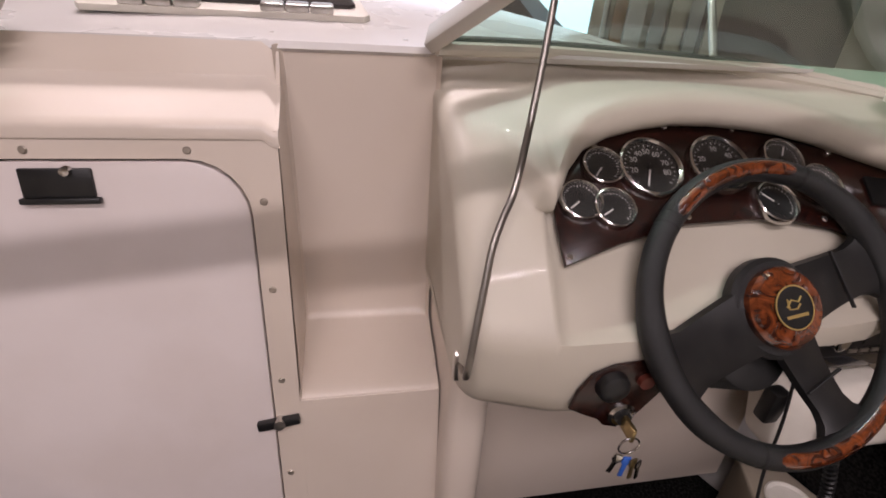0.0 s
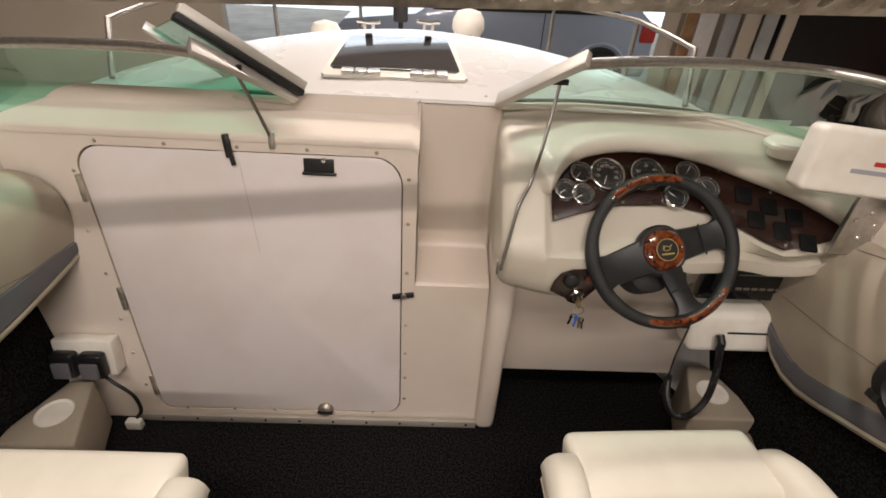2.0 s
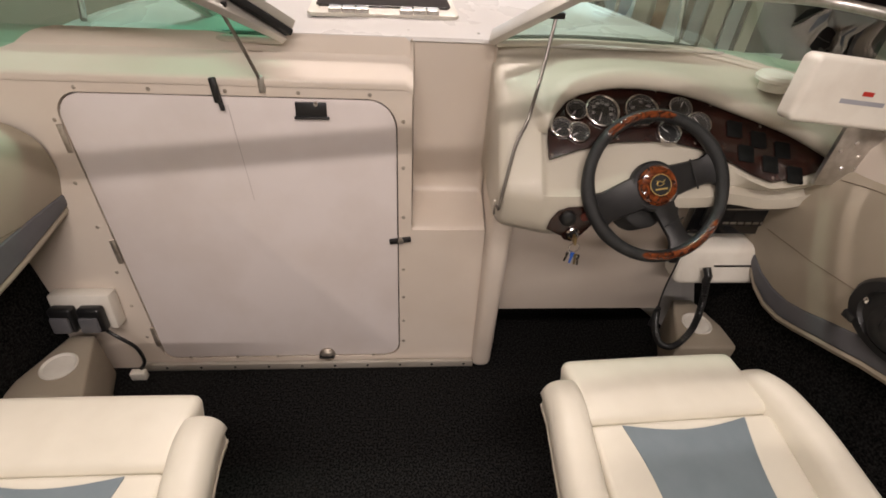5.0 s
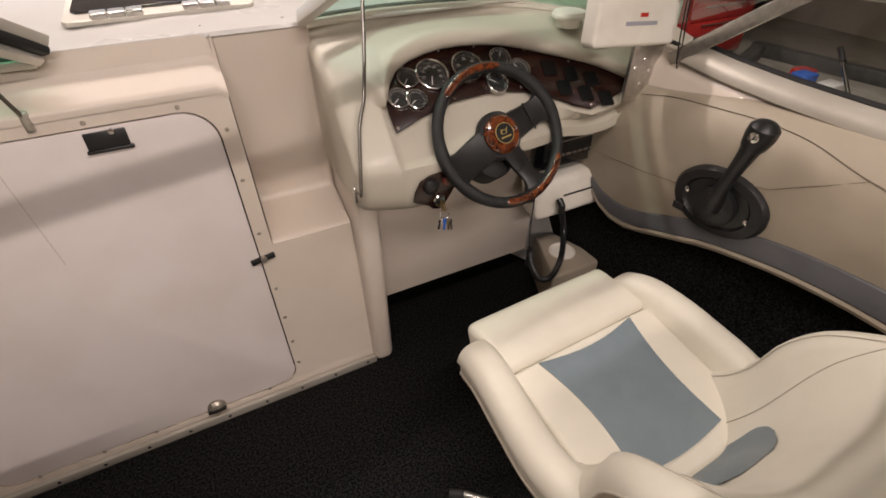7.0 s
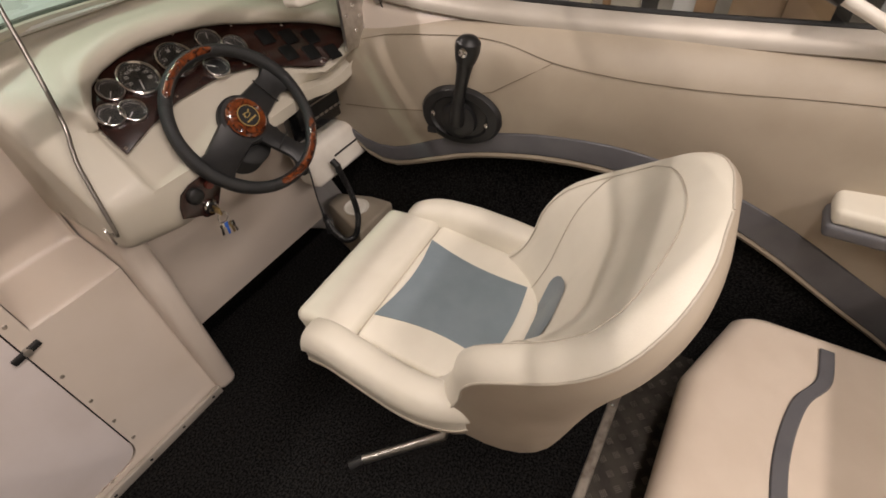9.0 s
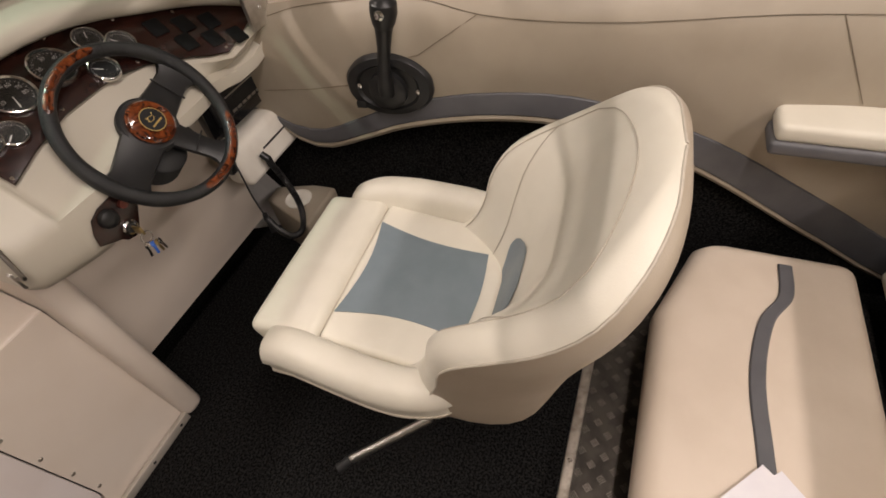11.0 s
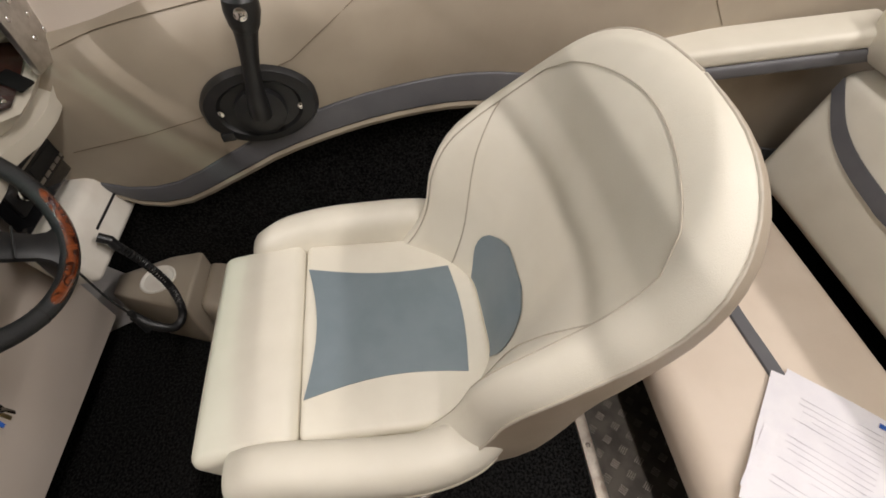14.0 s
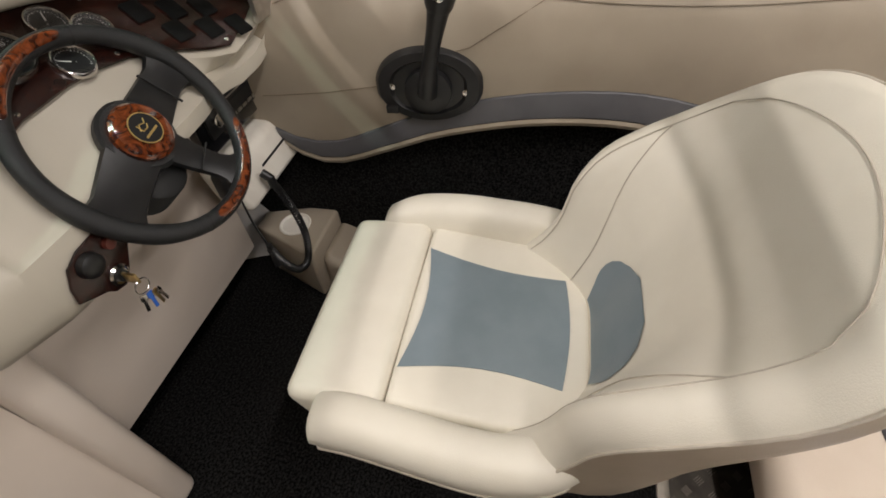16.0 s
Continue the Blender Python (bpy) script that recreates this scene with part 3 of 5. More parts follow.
def back_section(v):
    """Half a section of the backrest from its middle outwards and round to the back: (across, forward) pairs; the first FRONT of them are the front."""
    w = soft(HALFW, v) if v < 0.5 else 0.306 * max(0.0, 1 - ((v - 0.5) / 0.5) ** 3.0) ** (1 / 2.4)
    d = soft(WING, v)
    t = 0.205 * (1 - 0.64 * v)
    r = min(EDGE_R * (1 - 0.2 * v), w * 0.5)
    wc = max(0.002, w - r)
    out = []
    for q in np.linspace(0, 1, 13):
        out.append((wc * q, d * max(0.0, (q - 0.30) / 0.70) ** 1.9 - 0.004 * (1 - q * q)))
    for a in np.linspace(75, 22, 7):
        out.append((wc + r * math.cos(math.radians(a)), d - r + r * math.sin(math.radians(a))))
    a0, f0 = out[-1]
    for q in np.linspace(0.15, 1, 9):
        c = math.cos(q * math.pi / 2)
        out.append((a0 * (c ** 0.5 if c > 1e-6 else 0), f0 + (-t - f0) * math.sin(q * math.pi / 2) ** 0.8))
    # the top rolls over
    if v > 0.86:
        k = math.sqrt(max(0.0, 1 - ((v - 0.86) / 0.14) ** 2))
        out = [(a, -t * 0.5 + (f + t * 0.5) * k) for a, f in out]
    return out


FRONT = 20


def back_place(v, a, f):
    return Vector((a - 0.010, soft(SPINE, v) + f * 0.93, soft(RISE, v) + f * 0.34))


def back_point(v, u):
    """The front of the backrest at height v and across u."""
    s = back_section(v)[:FRONT]
    q = abs(u) * 12
    i = min(11, int(q))
    a = s[i][0] + (s[i + 1][0] - s[i][0]) * (q - i)
    f = s[i][1] + (s[i + 1][1] - s[i][1]) * (q - i)
    return back_place(v, a * (1 if u >= 0 else -1), f)


def bucket_seat(label):
    th = thing("helm_chair", label, "boat seat", group="pedestal bucket seats")
    # seat pan
    b = pillow(-0.222, -0.300, 0.37, 0.222, 0.062, 0.483, 0.016, 6, 0.006)
    for v in b.verts:
        v.co.z += 0.13 * (v.co.y - 0.06)
    part("seat_cushion", b, VINYL, th)
    b = pillow(-0.230, 0.066, 0.372, 0.230, 0.250, 0.490, 0.024, 6, 0.008)
    for v in b.verts:
        f = (v.co.y - 0.066) / 0.19
        v.co.z -= 0.010 * max(0, f) ** 2
        if v.co.z < 0.43:
            v.co.y -= 0.045 * max(0, f) * (0.43 - v.co.z) / 0.058
    part("front_roll", b, VINYL, th, "rolled front edge of the seat")
    rows = []
    for q in np.linspace(0, 1, 9):
        y = 0.043 - 0.30 * q
        w = 0.148 - 0.02 * q - 0.018 * math.sin(math.pi * q)
        rows.append([(w * u, y - 0.022 * math.cos(u * 1.5) * (1 - q) + 0.012 + (-0.012 * math.cos(u * 1.5)) * q, 0.4865 + 0.13 * (y - 0.06) + 0.0058 * (1 - (w * u / 0.222) ** 2) * (1 - ((y + 0.119) / 0.181) ** 2)) for u in np.linspace(-1, 1, 9)])
    part("seat_inlay", grid(rows, thick=0.0015), BLUE, th, "blue grey vinyl inlay")
    for s in (1, -1):
        up, low, seam = seat_side(s)
        bol = part("side_bolster", up, VINYL, th, sharp=70)
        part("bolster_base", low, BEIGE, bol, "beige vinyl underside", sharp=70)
        part("bolster_seam", tube([(x + s * 0.001, y, z) for x, y, z in seam], 0.002, 6), THREAD, bol)
    # backrest
    vs = list(np.linspace(0, 0.84, 20)) + [0.86 + 0.14 * math.sin(math.radians(q)) for q in (0, 10, 20, 30, 40, 50, 60, 68, 76, 83, 88, 90)]
    rows = []
    for v in vs:
        s = back_section(v)[:FRONT]
        rows.append([back_place(v, -a, f) for a, f in s[::-1]] + [back_place(v, a, f) for a, f in s[1:]])
    part("backrest", grid(rows), VINYL, th, sharp=80)
    rows = []
    for v in vs:
        s = back_section(v)[FRONT - 1:]
        rows.append([back_place(v, -a, f) for a, f in s] + [back_place(v, a, f) for a, f in s[-2::-1]])
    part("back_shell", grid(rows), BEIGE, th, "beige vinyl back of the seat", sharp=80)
    for s in (1, -1):
        part("edge_seam", tube([back_place(v, s * (back_section(v)[FRONT - 1][0] + 0.001), back_section(v)[FRONT - 1][1]) for v in vs], 0.0025, 6), THREAD, th)
    lift = Vector((0, 0.003, 0.001))
    for s in (1, -1):
        part("back_seam", tube([back_point(v, s * soft([(0.03, 0.66), (0.3, 0.74), (0.5, 0.86), (0.63, 0.985)], v)) + lift * 0.5 for v in np.linspace(0.03, 0.63, 16)], 0.0011, 6), THREAD, th)
    crest = [back_point(v, -0.985) for v in np.linspace(0.06, 0.76, 18)] + [back_point(0.76 + 0.15 * math.sqrt(max(0, 1 - u * u)), u * 0.985) for u in np.linspace(-1, 1, 25)][1:-1] + [back_point(v, 0.985) for v in np.linspace(0.76, 0.06, 18)]
    part("crest_seam", tube([p + lift * 0.5 for p in crest], 0.0011, 6), THREAD, th)
    rows = []
    for q in np.linspace(0, 1, 10):
        v = 0.10 + 0.22 * q
        w = 0.56 * math.sqrt(max(0.0, 1 - max(0, (q - 0.45) / 0.55) ** 2.6)) * (0.8 + 0.2 * min(1, q * 2.5))
        rows.append([back_point(v, w * u) + Vector((0, 0.002, 0.0008)) for u in np.linspace(-1, 1, 13)])
    part("lumbar_inlay", grid(rows[:-1] + [[back_point(0.325, 0.2 * u) + Vector((0, 0.002, 0.0008)) for u in np.linspace(-1, 1, 13)]]), BLUE, th, "blue grey vinyl inlay")
    # pan under the cushions
    b = pillow(-0.27, -0.32, 0.335, 0.27, 0.17, 0.42, 0.04, 4, 0.0)
    for v in b.verts:
        if v.co.z < 0.37:
            v.co.x *= 0.86
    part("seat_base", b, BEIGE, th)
    # pedestal
    part("swivel_plate", box(-0.10, -0.22, 0.30, 0.10, 0.02, 0.325, 0.008), WHITEP, th)
    part("pedestal_post", lathe([(0.045, 0.03), (0.04, 0.05), (0.036, 0.06), (0.036, 0.30)], 20, pose(0, -0.1, 0)), ALU, th)
    part("pedestal_foot", lathe([(0.15, 0.0), (0.15, 0.006), (0.13, 0.018), (0.05, 0.035), (0.045, 0.05)], 28, pose(0, -0.1, 0)), ALU, th)
    lever = part("slide_lever", tube([(-0.12, -0.17, 0.255), (-0.225, -0.165, 0.17), (-0.36, 0.03, 0.085)], 0.0125, 12), ALU, th)
    part("lever_grip", tube([(-0.355, 0.023, 0.088), (-0.384, 0.05, 0.075)], 0.0145, 12), RUBBER, lever)
    part("lever_bracket", box(-0.17, -0.13, 0.27, -0.10, -0.05, 0.325, 0.01), WHITEP, th)
    return th


helm = bucket_seat("cream vinyl bucket seat with blue grey inlays on a pedestal")
helm.matrix_basis = pose(0.673, 0.0, 0, 0, 0, 2.6)
second = copy_thing(helm, pose(-0.652, -0.088, 0, 0, 0, 0))
second.name = "passenger_chair"

# ---- rear bench ----
bench = thing("rear_bench", "beige vinyl rear bench and cream backrest with grey stripes", "bench seat")
part("bench_box", box(-1.15, -1.25, 0.0, 1.16, -0.80, 0.135, 0.01), CARPET, bench)
b = pillow(-1.15, -1.17, 0.135, 1.195, -0.675, 0.260, 0.045, 8, 0.012)
for v in b.verts:
    if v.co.x > 1.0:
        v.co.y -= 0.10 * ((v.co.x - 1.0) / 0.165) ** 2 * (v.co.y > -0.9)
part("seat_cushion", b, BENCHV, bench)
line = smooth_path([(-1.1, -0.92, 0), (0.3, -0.925, 0), (0.55, -0.915, 0), (0.75, -0.905, 0), (0.92, -0.93, 0), (1.02, -0.98, 0), (1.13, -0.985, 0)], 8)
part("stripe", grid([[(p.x, p.y + d, 0.2685 + 0.0075 * (1 - (p.x / 1.16) ** 2) - 0.004 * (abs(d) > 0.016)) for d in (-0.018, -0.0145, 0, 0.0145, 0.018)] for p in line]), GREY, bench, "grey vinyl stripe")
rest = bench
b = pillow(-1.16, -1.36, 0.225, 1.2, -1.20, 0.565, 0.035, 8, 0.012)
for v in b.verts:
    v.co.y -= 0.35 * (v.co.z - 0.195)
part("lower_cushion", b, VINYL, rest)
b = pillow(-1.16, -1.56, 0.58, 1.22, -1.32, 0.77, 0.06, 8, 0.012)
part("upper_bolster", b, VINYL, rest)
part("backing", box(-1.2, -1.62, 0.0, 1.22, -1.45, 0.62), CARPET, rest)
line = smooth_path([(-1.1, 0.415, 0), (0.6, 0.415, 0), (0.88, 0.42, 0), (1.06, 0.455, 0), (1.18, 0.53, 0)], 8)
part("stripe", grid([[(p.x, -1.197 + 0.011 * (1 - (p.x / 1.16) ** 2) - 0.35 * (p.y + d - 0.195), p.y + d) for d in (-0.02, 0, 0.02)] for p in line], thick=0.003), GREY, rest, "grey vinyl stripe")

armrest = thing("side_armrest", "cream vinyl armrest with a grey underside on the side panel", "armrest", (-0.012, 0.045, -0.004))
b = pillow(1.18, -1.45, 0.632, 1.30, -0.875, 0.677, 0.014, 4, 0.004)
part("top_pad", b, VINYL, armrest)
part("side_band", pillow(1.175, -1.45, 0.597, 1.31, -0.87, 0.635, 0.012, 3, 0.0), GREY, armrest, "grey vinyl band")


# ---- instrument panel ----
PANEL = frame_on((0, panel_y(0.875), 0.875), (1, 0, 0), (0, 1.3, 1))


def on_panel(x, z):
    return (x, (z - 0.875) * 1.64)


def screw(name, m, parent, r=0.005, mat=None):
    return part(name, lathe([(r, 0), (r, 0.001), (r * 0.75, 0.0022), (0, 0.0024)], 10, m), mat or CHROME, parent)


panel = thing("instrument_panel", "glossy dark burl instrument panel with round gauges", "instrument panel")
edge = [on_panel(x, z) for x, z in ((0.404, 0.867), (0.403, 0.90), (0.41, 0.935), (0.43, 0.957), (0.47, 0.977), (0.54, 0.994), (0.635, 1.002), (0.72, 0.999), (0.80, 0.989), (0.91, 0.961), (1.06, 0.921), (1.15, 0.886), (1.192, 0.864), (1.14, 0.855), (1.07, 0.843), (0.995, 0.834), (0.95, 0.846), (0.90, 0.865), (0.81, 0.891), (0.75, 0.899), (0.69, 0.902), (0.587, 0.899), (0.485, 0.884))]
part("fascia", plate(edge, 0.006, 0.0015, PANEL @ pose(0, 0, 0.004)), BURLDARK, panel)
TOP = PANEL @ pose(0, 0, 0.010)


def gauge(x, z, r, needle, numbers=(), name="gauge"):
    g = part(name, lathe([(r * 0.9, 0), (r * 0.9, 0.003), (0, 0.003)], 32, TOP @ pose(*on_panel(x, z), 0)), DIAL, panel)
    m = TOP @ pose(*on_panel(x, z), 0)
    part("bezel", lathe([(r * 0.88, 0.0), (r, 0.0), (r * 1.01, 0.004), (r * 0.97, 0.009), (r * 0.91, 0.010), (r * 0.86, 0.007), (r * 0.86, 0.0)], 36, m), CHROME, g, "chrome bezel")
    b = bmesh.new()
    for k in range(25):
        a = math.radians(225 - 270 * k / 24)
        n = 0.10 if k % 4 == 0 else 0.05
        t = box(r * (0.78 - n), -0.0006, 0.0035, r * 0.78, 0.0006, 0.0038)
        b = join(b, moved(t, m @ pose(0, 0, 0, 0, 0, math.degrees(a))))
    part("scale_marks", b, PRINT, g, smooth=False)
    part("needle", moved(box(-r * 0.12, -0.0011, 0.004, r * 0.66, 0.0011, 0.0046), m @ pose(0, 0, 0, 0, 0, needle)), PRINT, g, smooth=False)
    part("needle_cap", lathe([(r * 0.1, 0.0035), (r * 0.1, 0.0055), (0, 0.006)], 12, m), BLACK, g)
    for text, angle in numbers:
        c = bpy.data.curves.new("numeral", "FONT")
        c.body, c.size, c.align_x, c.align_y, c.extrude = text, r * 0.25, "CENTER", "CENTER", 0.0002
        t = new("numeral", c)
        dg = bpy.context.evaluated_depsgraph_get()
        me = bpy.data.meshes.new_from_object(t.evaluated_get(dg))
        bpy.data.objects.remove(t)
        me.materials.clear()
        me.materials.append(PRINT)
        ob = new("numeral", me)
        ob.parent = g
        ob.matrix_basis = m @ pose(r * 0.53 * math.cos(math.radians(angle)), r * 0.53 * math.sin(math.radians(angle)), 0.0037)
    part("lens", lathe([(r * 0.88, 0.0062), (0, 0.0066)], 28, m), CLEARG, g).visible_shadow = False
    return g


BIG, SMALL = 0.0475, 0.0295
gauge(0.441, 0.9205, SMALL, 215)
gauge(0.484, 0.952, SMALL, 230)
gauge(0.485, 0.913, SMALL, 210)
gauge(0.554, 0.951, BIG, 250, (("20", 190), ("30", 150), ("40", 118), ("50", 88), ("60", 55), ("70", 15), ("80", -20)))
gauge(0.662, 0.954, BIG, 222, (("10", 205), ("20", 160), ("30", 90), ("40", 35), ("50", -20)))
gauge(0.770, 0.960, SMALL * 1.12, 60)
gauge(0.816, 0.933, SMALL * 1.12, 120)
gauge(0.729, 0.9155, SMALL * 1.12, 140)
for x, z in ((0.411, 0.874), (0.411, 0.925), (0.482, 0.973), (0.60, 0.995), (0.71, 0.993), (0.86, 0.968), (0.99, 0.932), (1.176, 0.865), (0.998, 0.841), (0.80, 0.9), (0.59, 0.905)):
    screw("panel_screw", TOP @ pose(*on_panel(x, z), 0), panel, 0.0045)
for i in range(3):
    for j, z in enumerate((0.925, 0.882)):
        x = 0.915 + 0.062 * i + 0.02 * j
        part("rocker_switch", plate(rounded(-0.021, -0.024, 0.021, 0.024, 0.004), 0.004, 0.001, TOP @ pose(*on_panel(x, z - 0.018 * i), 0, 0, 0, -8)), ROCKER, panel)

# ---- ignition panel ----
KEYP = frame_on((0.0, 0.4945, 0.0), (1, 0, 0), (0, 0.0, 1))
ign = thing("ignition_panel", "small burl panel with an ignition switch", "switch panel")
b = plate([(0.402, 0.717), (0.408, 0.745), (0.423, 0.772), (0.45, 0.784), (0.50, 0.788), (0.535, 0.786), (0.535, 0.755), (0.52, 0.728), (0.505, 0.705), (0.49, 0.684), (0.475, 0.676), (0.455, 0.682), (0.445, 0.694), (0.425, 0.705)], 0.005, 0.0015, KEYP)
part("plate", b, BURLDARK, ign)
part("switch_knob", lathe([(0.022, 0.004), (0.02, 0.016), (0.014, 0.02), (0, 0.021)], 20, KEYP @ pose(0.45, 0.755, 0)), BLACK, ign)
part("push_button", lathe([(0.011, 0.004), (0.010, 0.012), (0, 0.013)], 16, KEYP @ pose(0.495, 0.758, 0)), material("red brown button", (0.12, 0.025, 0.015), 0.4), ign)
lock = part("lock_bezel", lathe([(0.018, 0.004), (0.019, 0.010), (0.015, 0.013), (0.012, 0.011), (0, 0.011)], 22, KEYP @ pose(0.474, 0.704, 0)), CHROME, ign)
part("lock_barrel", lathe([(0.011, 0.010), (0.010, 0.018), (0, 0.018)], 16, KEYP @ pose(0.474, 0.704, 0)), BLACK, lock)
ign.location = (0.010, 0, -0.012)
keys = thing("key_ring", "bunch of keys on a ring hanging from the ignition", "keys", (0.010, 0, -0.012))
part("ignition_key", box(0.471, 0.452, 0.690, 0.477, 0.482, 0.712, 0.002), BRASS, keys)
part("ring", tube([(0.474 + 0.014 * math.cos(a), 0.455, 0.682 + 0.014 * math.sin(a)) for a in np.linspace(0, math.tau, 20, endpoint=False)], 0.0013, 6, closed=True), CHROME, keys)
for i, (mat, dx) in enumerate(((CHROME, -0.012), (BLUEP, -0.002), (BRASS, 0.005), (CHROME, 0.010))):
    b = plate([(-0.005, 0), (0.005, 0), (0.006, -0.010), (0.003, -0.015), (0.003, -0.036), (-0.003, -0.036), (-0.003, -0.015), (-0.006, -0.010)], 0.002, 0.0004)
    part("key", moved(b, frame_on((0.474 + dx, 0.452 - 0.003 * i, 0.672 - 0.002 * i), (1, 0.3 * (i - 1.5), 0.15 * (i - 1.5)), (0, 0.0, 1))), mat, keys)

# ---- steering wheel ----
WHEEL = frame_on((0.682, 0.512, 0.828), (1, 0.02, 0), (0, 0.75, 1))
wheel = thing("steering_wheel", "black leather steering wheel with burl wood inserts", "steering wheel")
R, RT = 0.182, 0.0155


def rim(a0, a1, r, n, lift=0.0, flat=1.0):
    return [(R * math.cos(math.radians(a)), R * math.sin(math.radians(a)), lift) for a in np.linspace(a0, a1, n)]


for a0, a1 in ((72, 138), (138, 252), (252, 333), (333, 432)):
    mid = [a0 + (a1 - a0) * i / 25 for i in range(26)]
    bulge = {138: (186, 200, 222), 333: (372, 385, 400)}.get(a0, ())
    rs = [RT * (1.0 + 0.13 * sum(math.exp(-((m - c) / 11) ** 2) for c in bulge)) for m in mid]
    part("rim_grip", moved(tube(rim(a0, a1, R, 26), rs, 16), WHEEL), LEATHER, wheel)
for a0, a1 in ((73, 140), (253, 334)):
    inlay = [(R * 1.0 * math.cos(math.radians(a)), R * math.sin(math.radians(a)), RT * 0.52) for a in np.linspace(a0, a1, 28)]
    rr = [RT * 0.66 * min(1.0, 0.5 + min(i, 27 - i) * 0.22) for i in range(28)]
    part("rim_insert", moved(tube(inlay, rr, 14), WHEEL), BURL, wheel, "glossy burl wood insert")
for a in (70, 143, 250, 336):
    part("rim_joint", moved(tube(rim(a - 0.5, a + 0.5, R, 4), RT * 1.03, 16), WHEEL), RUBBER, wheel)
part("hub", lathe([(0.058, -0.03), (0.066, -0.02), (0.066, -0.006), (0.06, 0.0), (0, 0.002)], 32, WHEEL), LEATHER, wheel)
for ang, w0, w1 in ((203, 0.046, 0.040), (17, 0.044, 0.034), (296, 0.034, 0.024)):
    rows = []
    for q in np.linspace(0, 1, 9):
        r = 0.035 + (R - 0.045) * q
        w = w0 + (w1 - w0) * math.sin(q * math.pi / 2) + 0.022 * max(0, q - 0.75) ** 2 * 16
        h = -0.004 - 0.014 * math.sin(q * math.pi) * 0.4
        rows.append([(r, -w, h - 0.006), (r, -w * 0.92, h + 0.003), (r, -w * 0.5, h + 0.007), (r, w * 0.5, h + 0.007), (r, w * 0.92, h + 0.003), (r, w, h - 0.006), (r, w * 0.8, h - 0.012), (r, -w * 0.8, h - 0.012)])
    part("spoke", moved(grid(rows, wrap=True), WHEEL @ pose(0, 0, 0, 0, 0, ang)), BLACK, wheel)
    if ang != 203:
        part("spoke_seam", moved(box(0.104, -w1 - 0.006, 0.001, 0.107, w1 + 0.006, 0.006, 0.001), WHEEL @ pose(0, 0, 0, 0, 0, ang)), RUBBER, wheel)
cap = part("horn_cap", lathe([(0.052, 0.0), (0.052, 0.010), (0.047, 0.017), (0.034, 0.020), (0, 0.021)], 36, WHEEL), BURL, wheel, "round burl wood hub cap")
part("cap_disc", lathe([(0.027, 0.0205), (0.0265, 0.023), (0, 0.0235)], 30, WHEEL), BLACK, cap)
part("cap_ring", lathe([(0.0262, 0.0225), (0.028, 0.0225), (0.028, 0.0238), (0.0262, 0.0238)], 30, WHEEL, None, False), GOLD, cap)
b = tube([(-0.012, 0.002, 0.0242), (-0.004, 0.010, 0.0242), (0.006, 0.006, 0.0242), (0.012, 0.012, 0.0242)], 0.0011, 6)
b = tube([(-0.009, 0.012, 0.0242), (-0.009, -0.001, 0.0242), (0.002, -0.002, 0.0242), (0.008, 0.003, 0.0242)], 0.0011, 6, b)
b = box(-0.016, -0.0125, 0.0238, 0.016, -0.0085, 0.0244, 0, 1, b)
part("cap_emblem", moved(b, WHEEL @ pose(0, 0, 0, 0, 0, 8)), GOLD, cap, "plain gold emblem")
b = bmesh.new()
prof = [(0.050, -0.025)]
for i in range(7):
    prof += [(0.058 + 0.001 * i, -0.030 - 0.012 * i), (0.052 + 0.001 * i, -0.036 - 0.012 * i)]
part("column_boot", lathe(prof, 26, WHEEL @ pose(-0.012, -0.05, -0.012)), RUBBER, wheel, "ribbed black rubber boot")
part("tilt_lever", moved(box(0.045, -0.105, -0.05, 0.075, -0.045, -0.02, 0.006), WHEEL), BLACK, wheel)

# ---- radio, handset and their cables ----
radio = thing("car_radio", "black car radio in a glossy black mounting plate", "radio")
part("mounting_plate", box(0.862, 0.632, 0.55, 1.16, 0.66, 0.708, 0.004), material("glossy black plate", (0.008, 0.008, 0.009), 0.12, coat=0.6), radio)
part("face", box(0.895, 0.624, 0.585, 1.125, 0.634, 0.665, 0.004), BLACK, radio)
part("tape_slot", box(0.955, 0.6225, 0.645, 1.11, 0.626, 0.649), ALU, radio, smooth=False)
part("display", box(0.985, 0.6222, 0.612, 1.085, 0.625, 0.636), DIAL, radio, smooth=False)
part("volume_knob", lathe([(0.017, 0), (0.016, 0.012), (0.013, 0.014), (0, 0.014)], 22, frame_on((0.925, 0.624, 0.625), (1, 0, 0), (0, 0, 1))), CHROME, radio)
for i in range(6):
    part("button", box(0.962 + 0.024 * i, 0.6215, 0.594, 0.98 + 0.024 * i, 0.625, 0.602, 0.001), ALU, radio)
for x, z in ((0.872, 0.698), (1.15, 0.698), (1.15, 0.56), (0.872, 0.56)):
    screw("plate_screw", frame_on((x, 0.632, z), (1, 0, 0), (0, 0, 1)), radio, 0.004)
radio.location = (0.03, -0.015, 0.048)
vhf = thing("radio_transceiver", "white two-way radio in a cover with a curly handset cord", "radio")
b = box(0.868, 0.568, 0.425, 1.19, 0.66, 0.552, 0.022, 4)
for v in b.verts:
    v.co.y += 0.30 * (v.co.z - 0.43)
part("cover", b, WHITEP, vhf)
b = box(0.985, 0.5835, 0.4905, 1.125, 0.586, 0.4965)
part("print_bar", b, BLACK, vhf, smooth=False)
part("cord_plug", tube([(0.95, 0.567, 0.50), (0.95, 0.547, 0.485), (0.95, 0.545, 0.46)], 0.012, 12), BLACK, vhf)
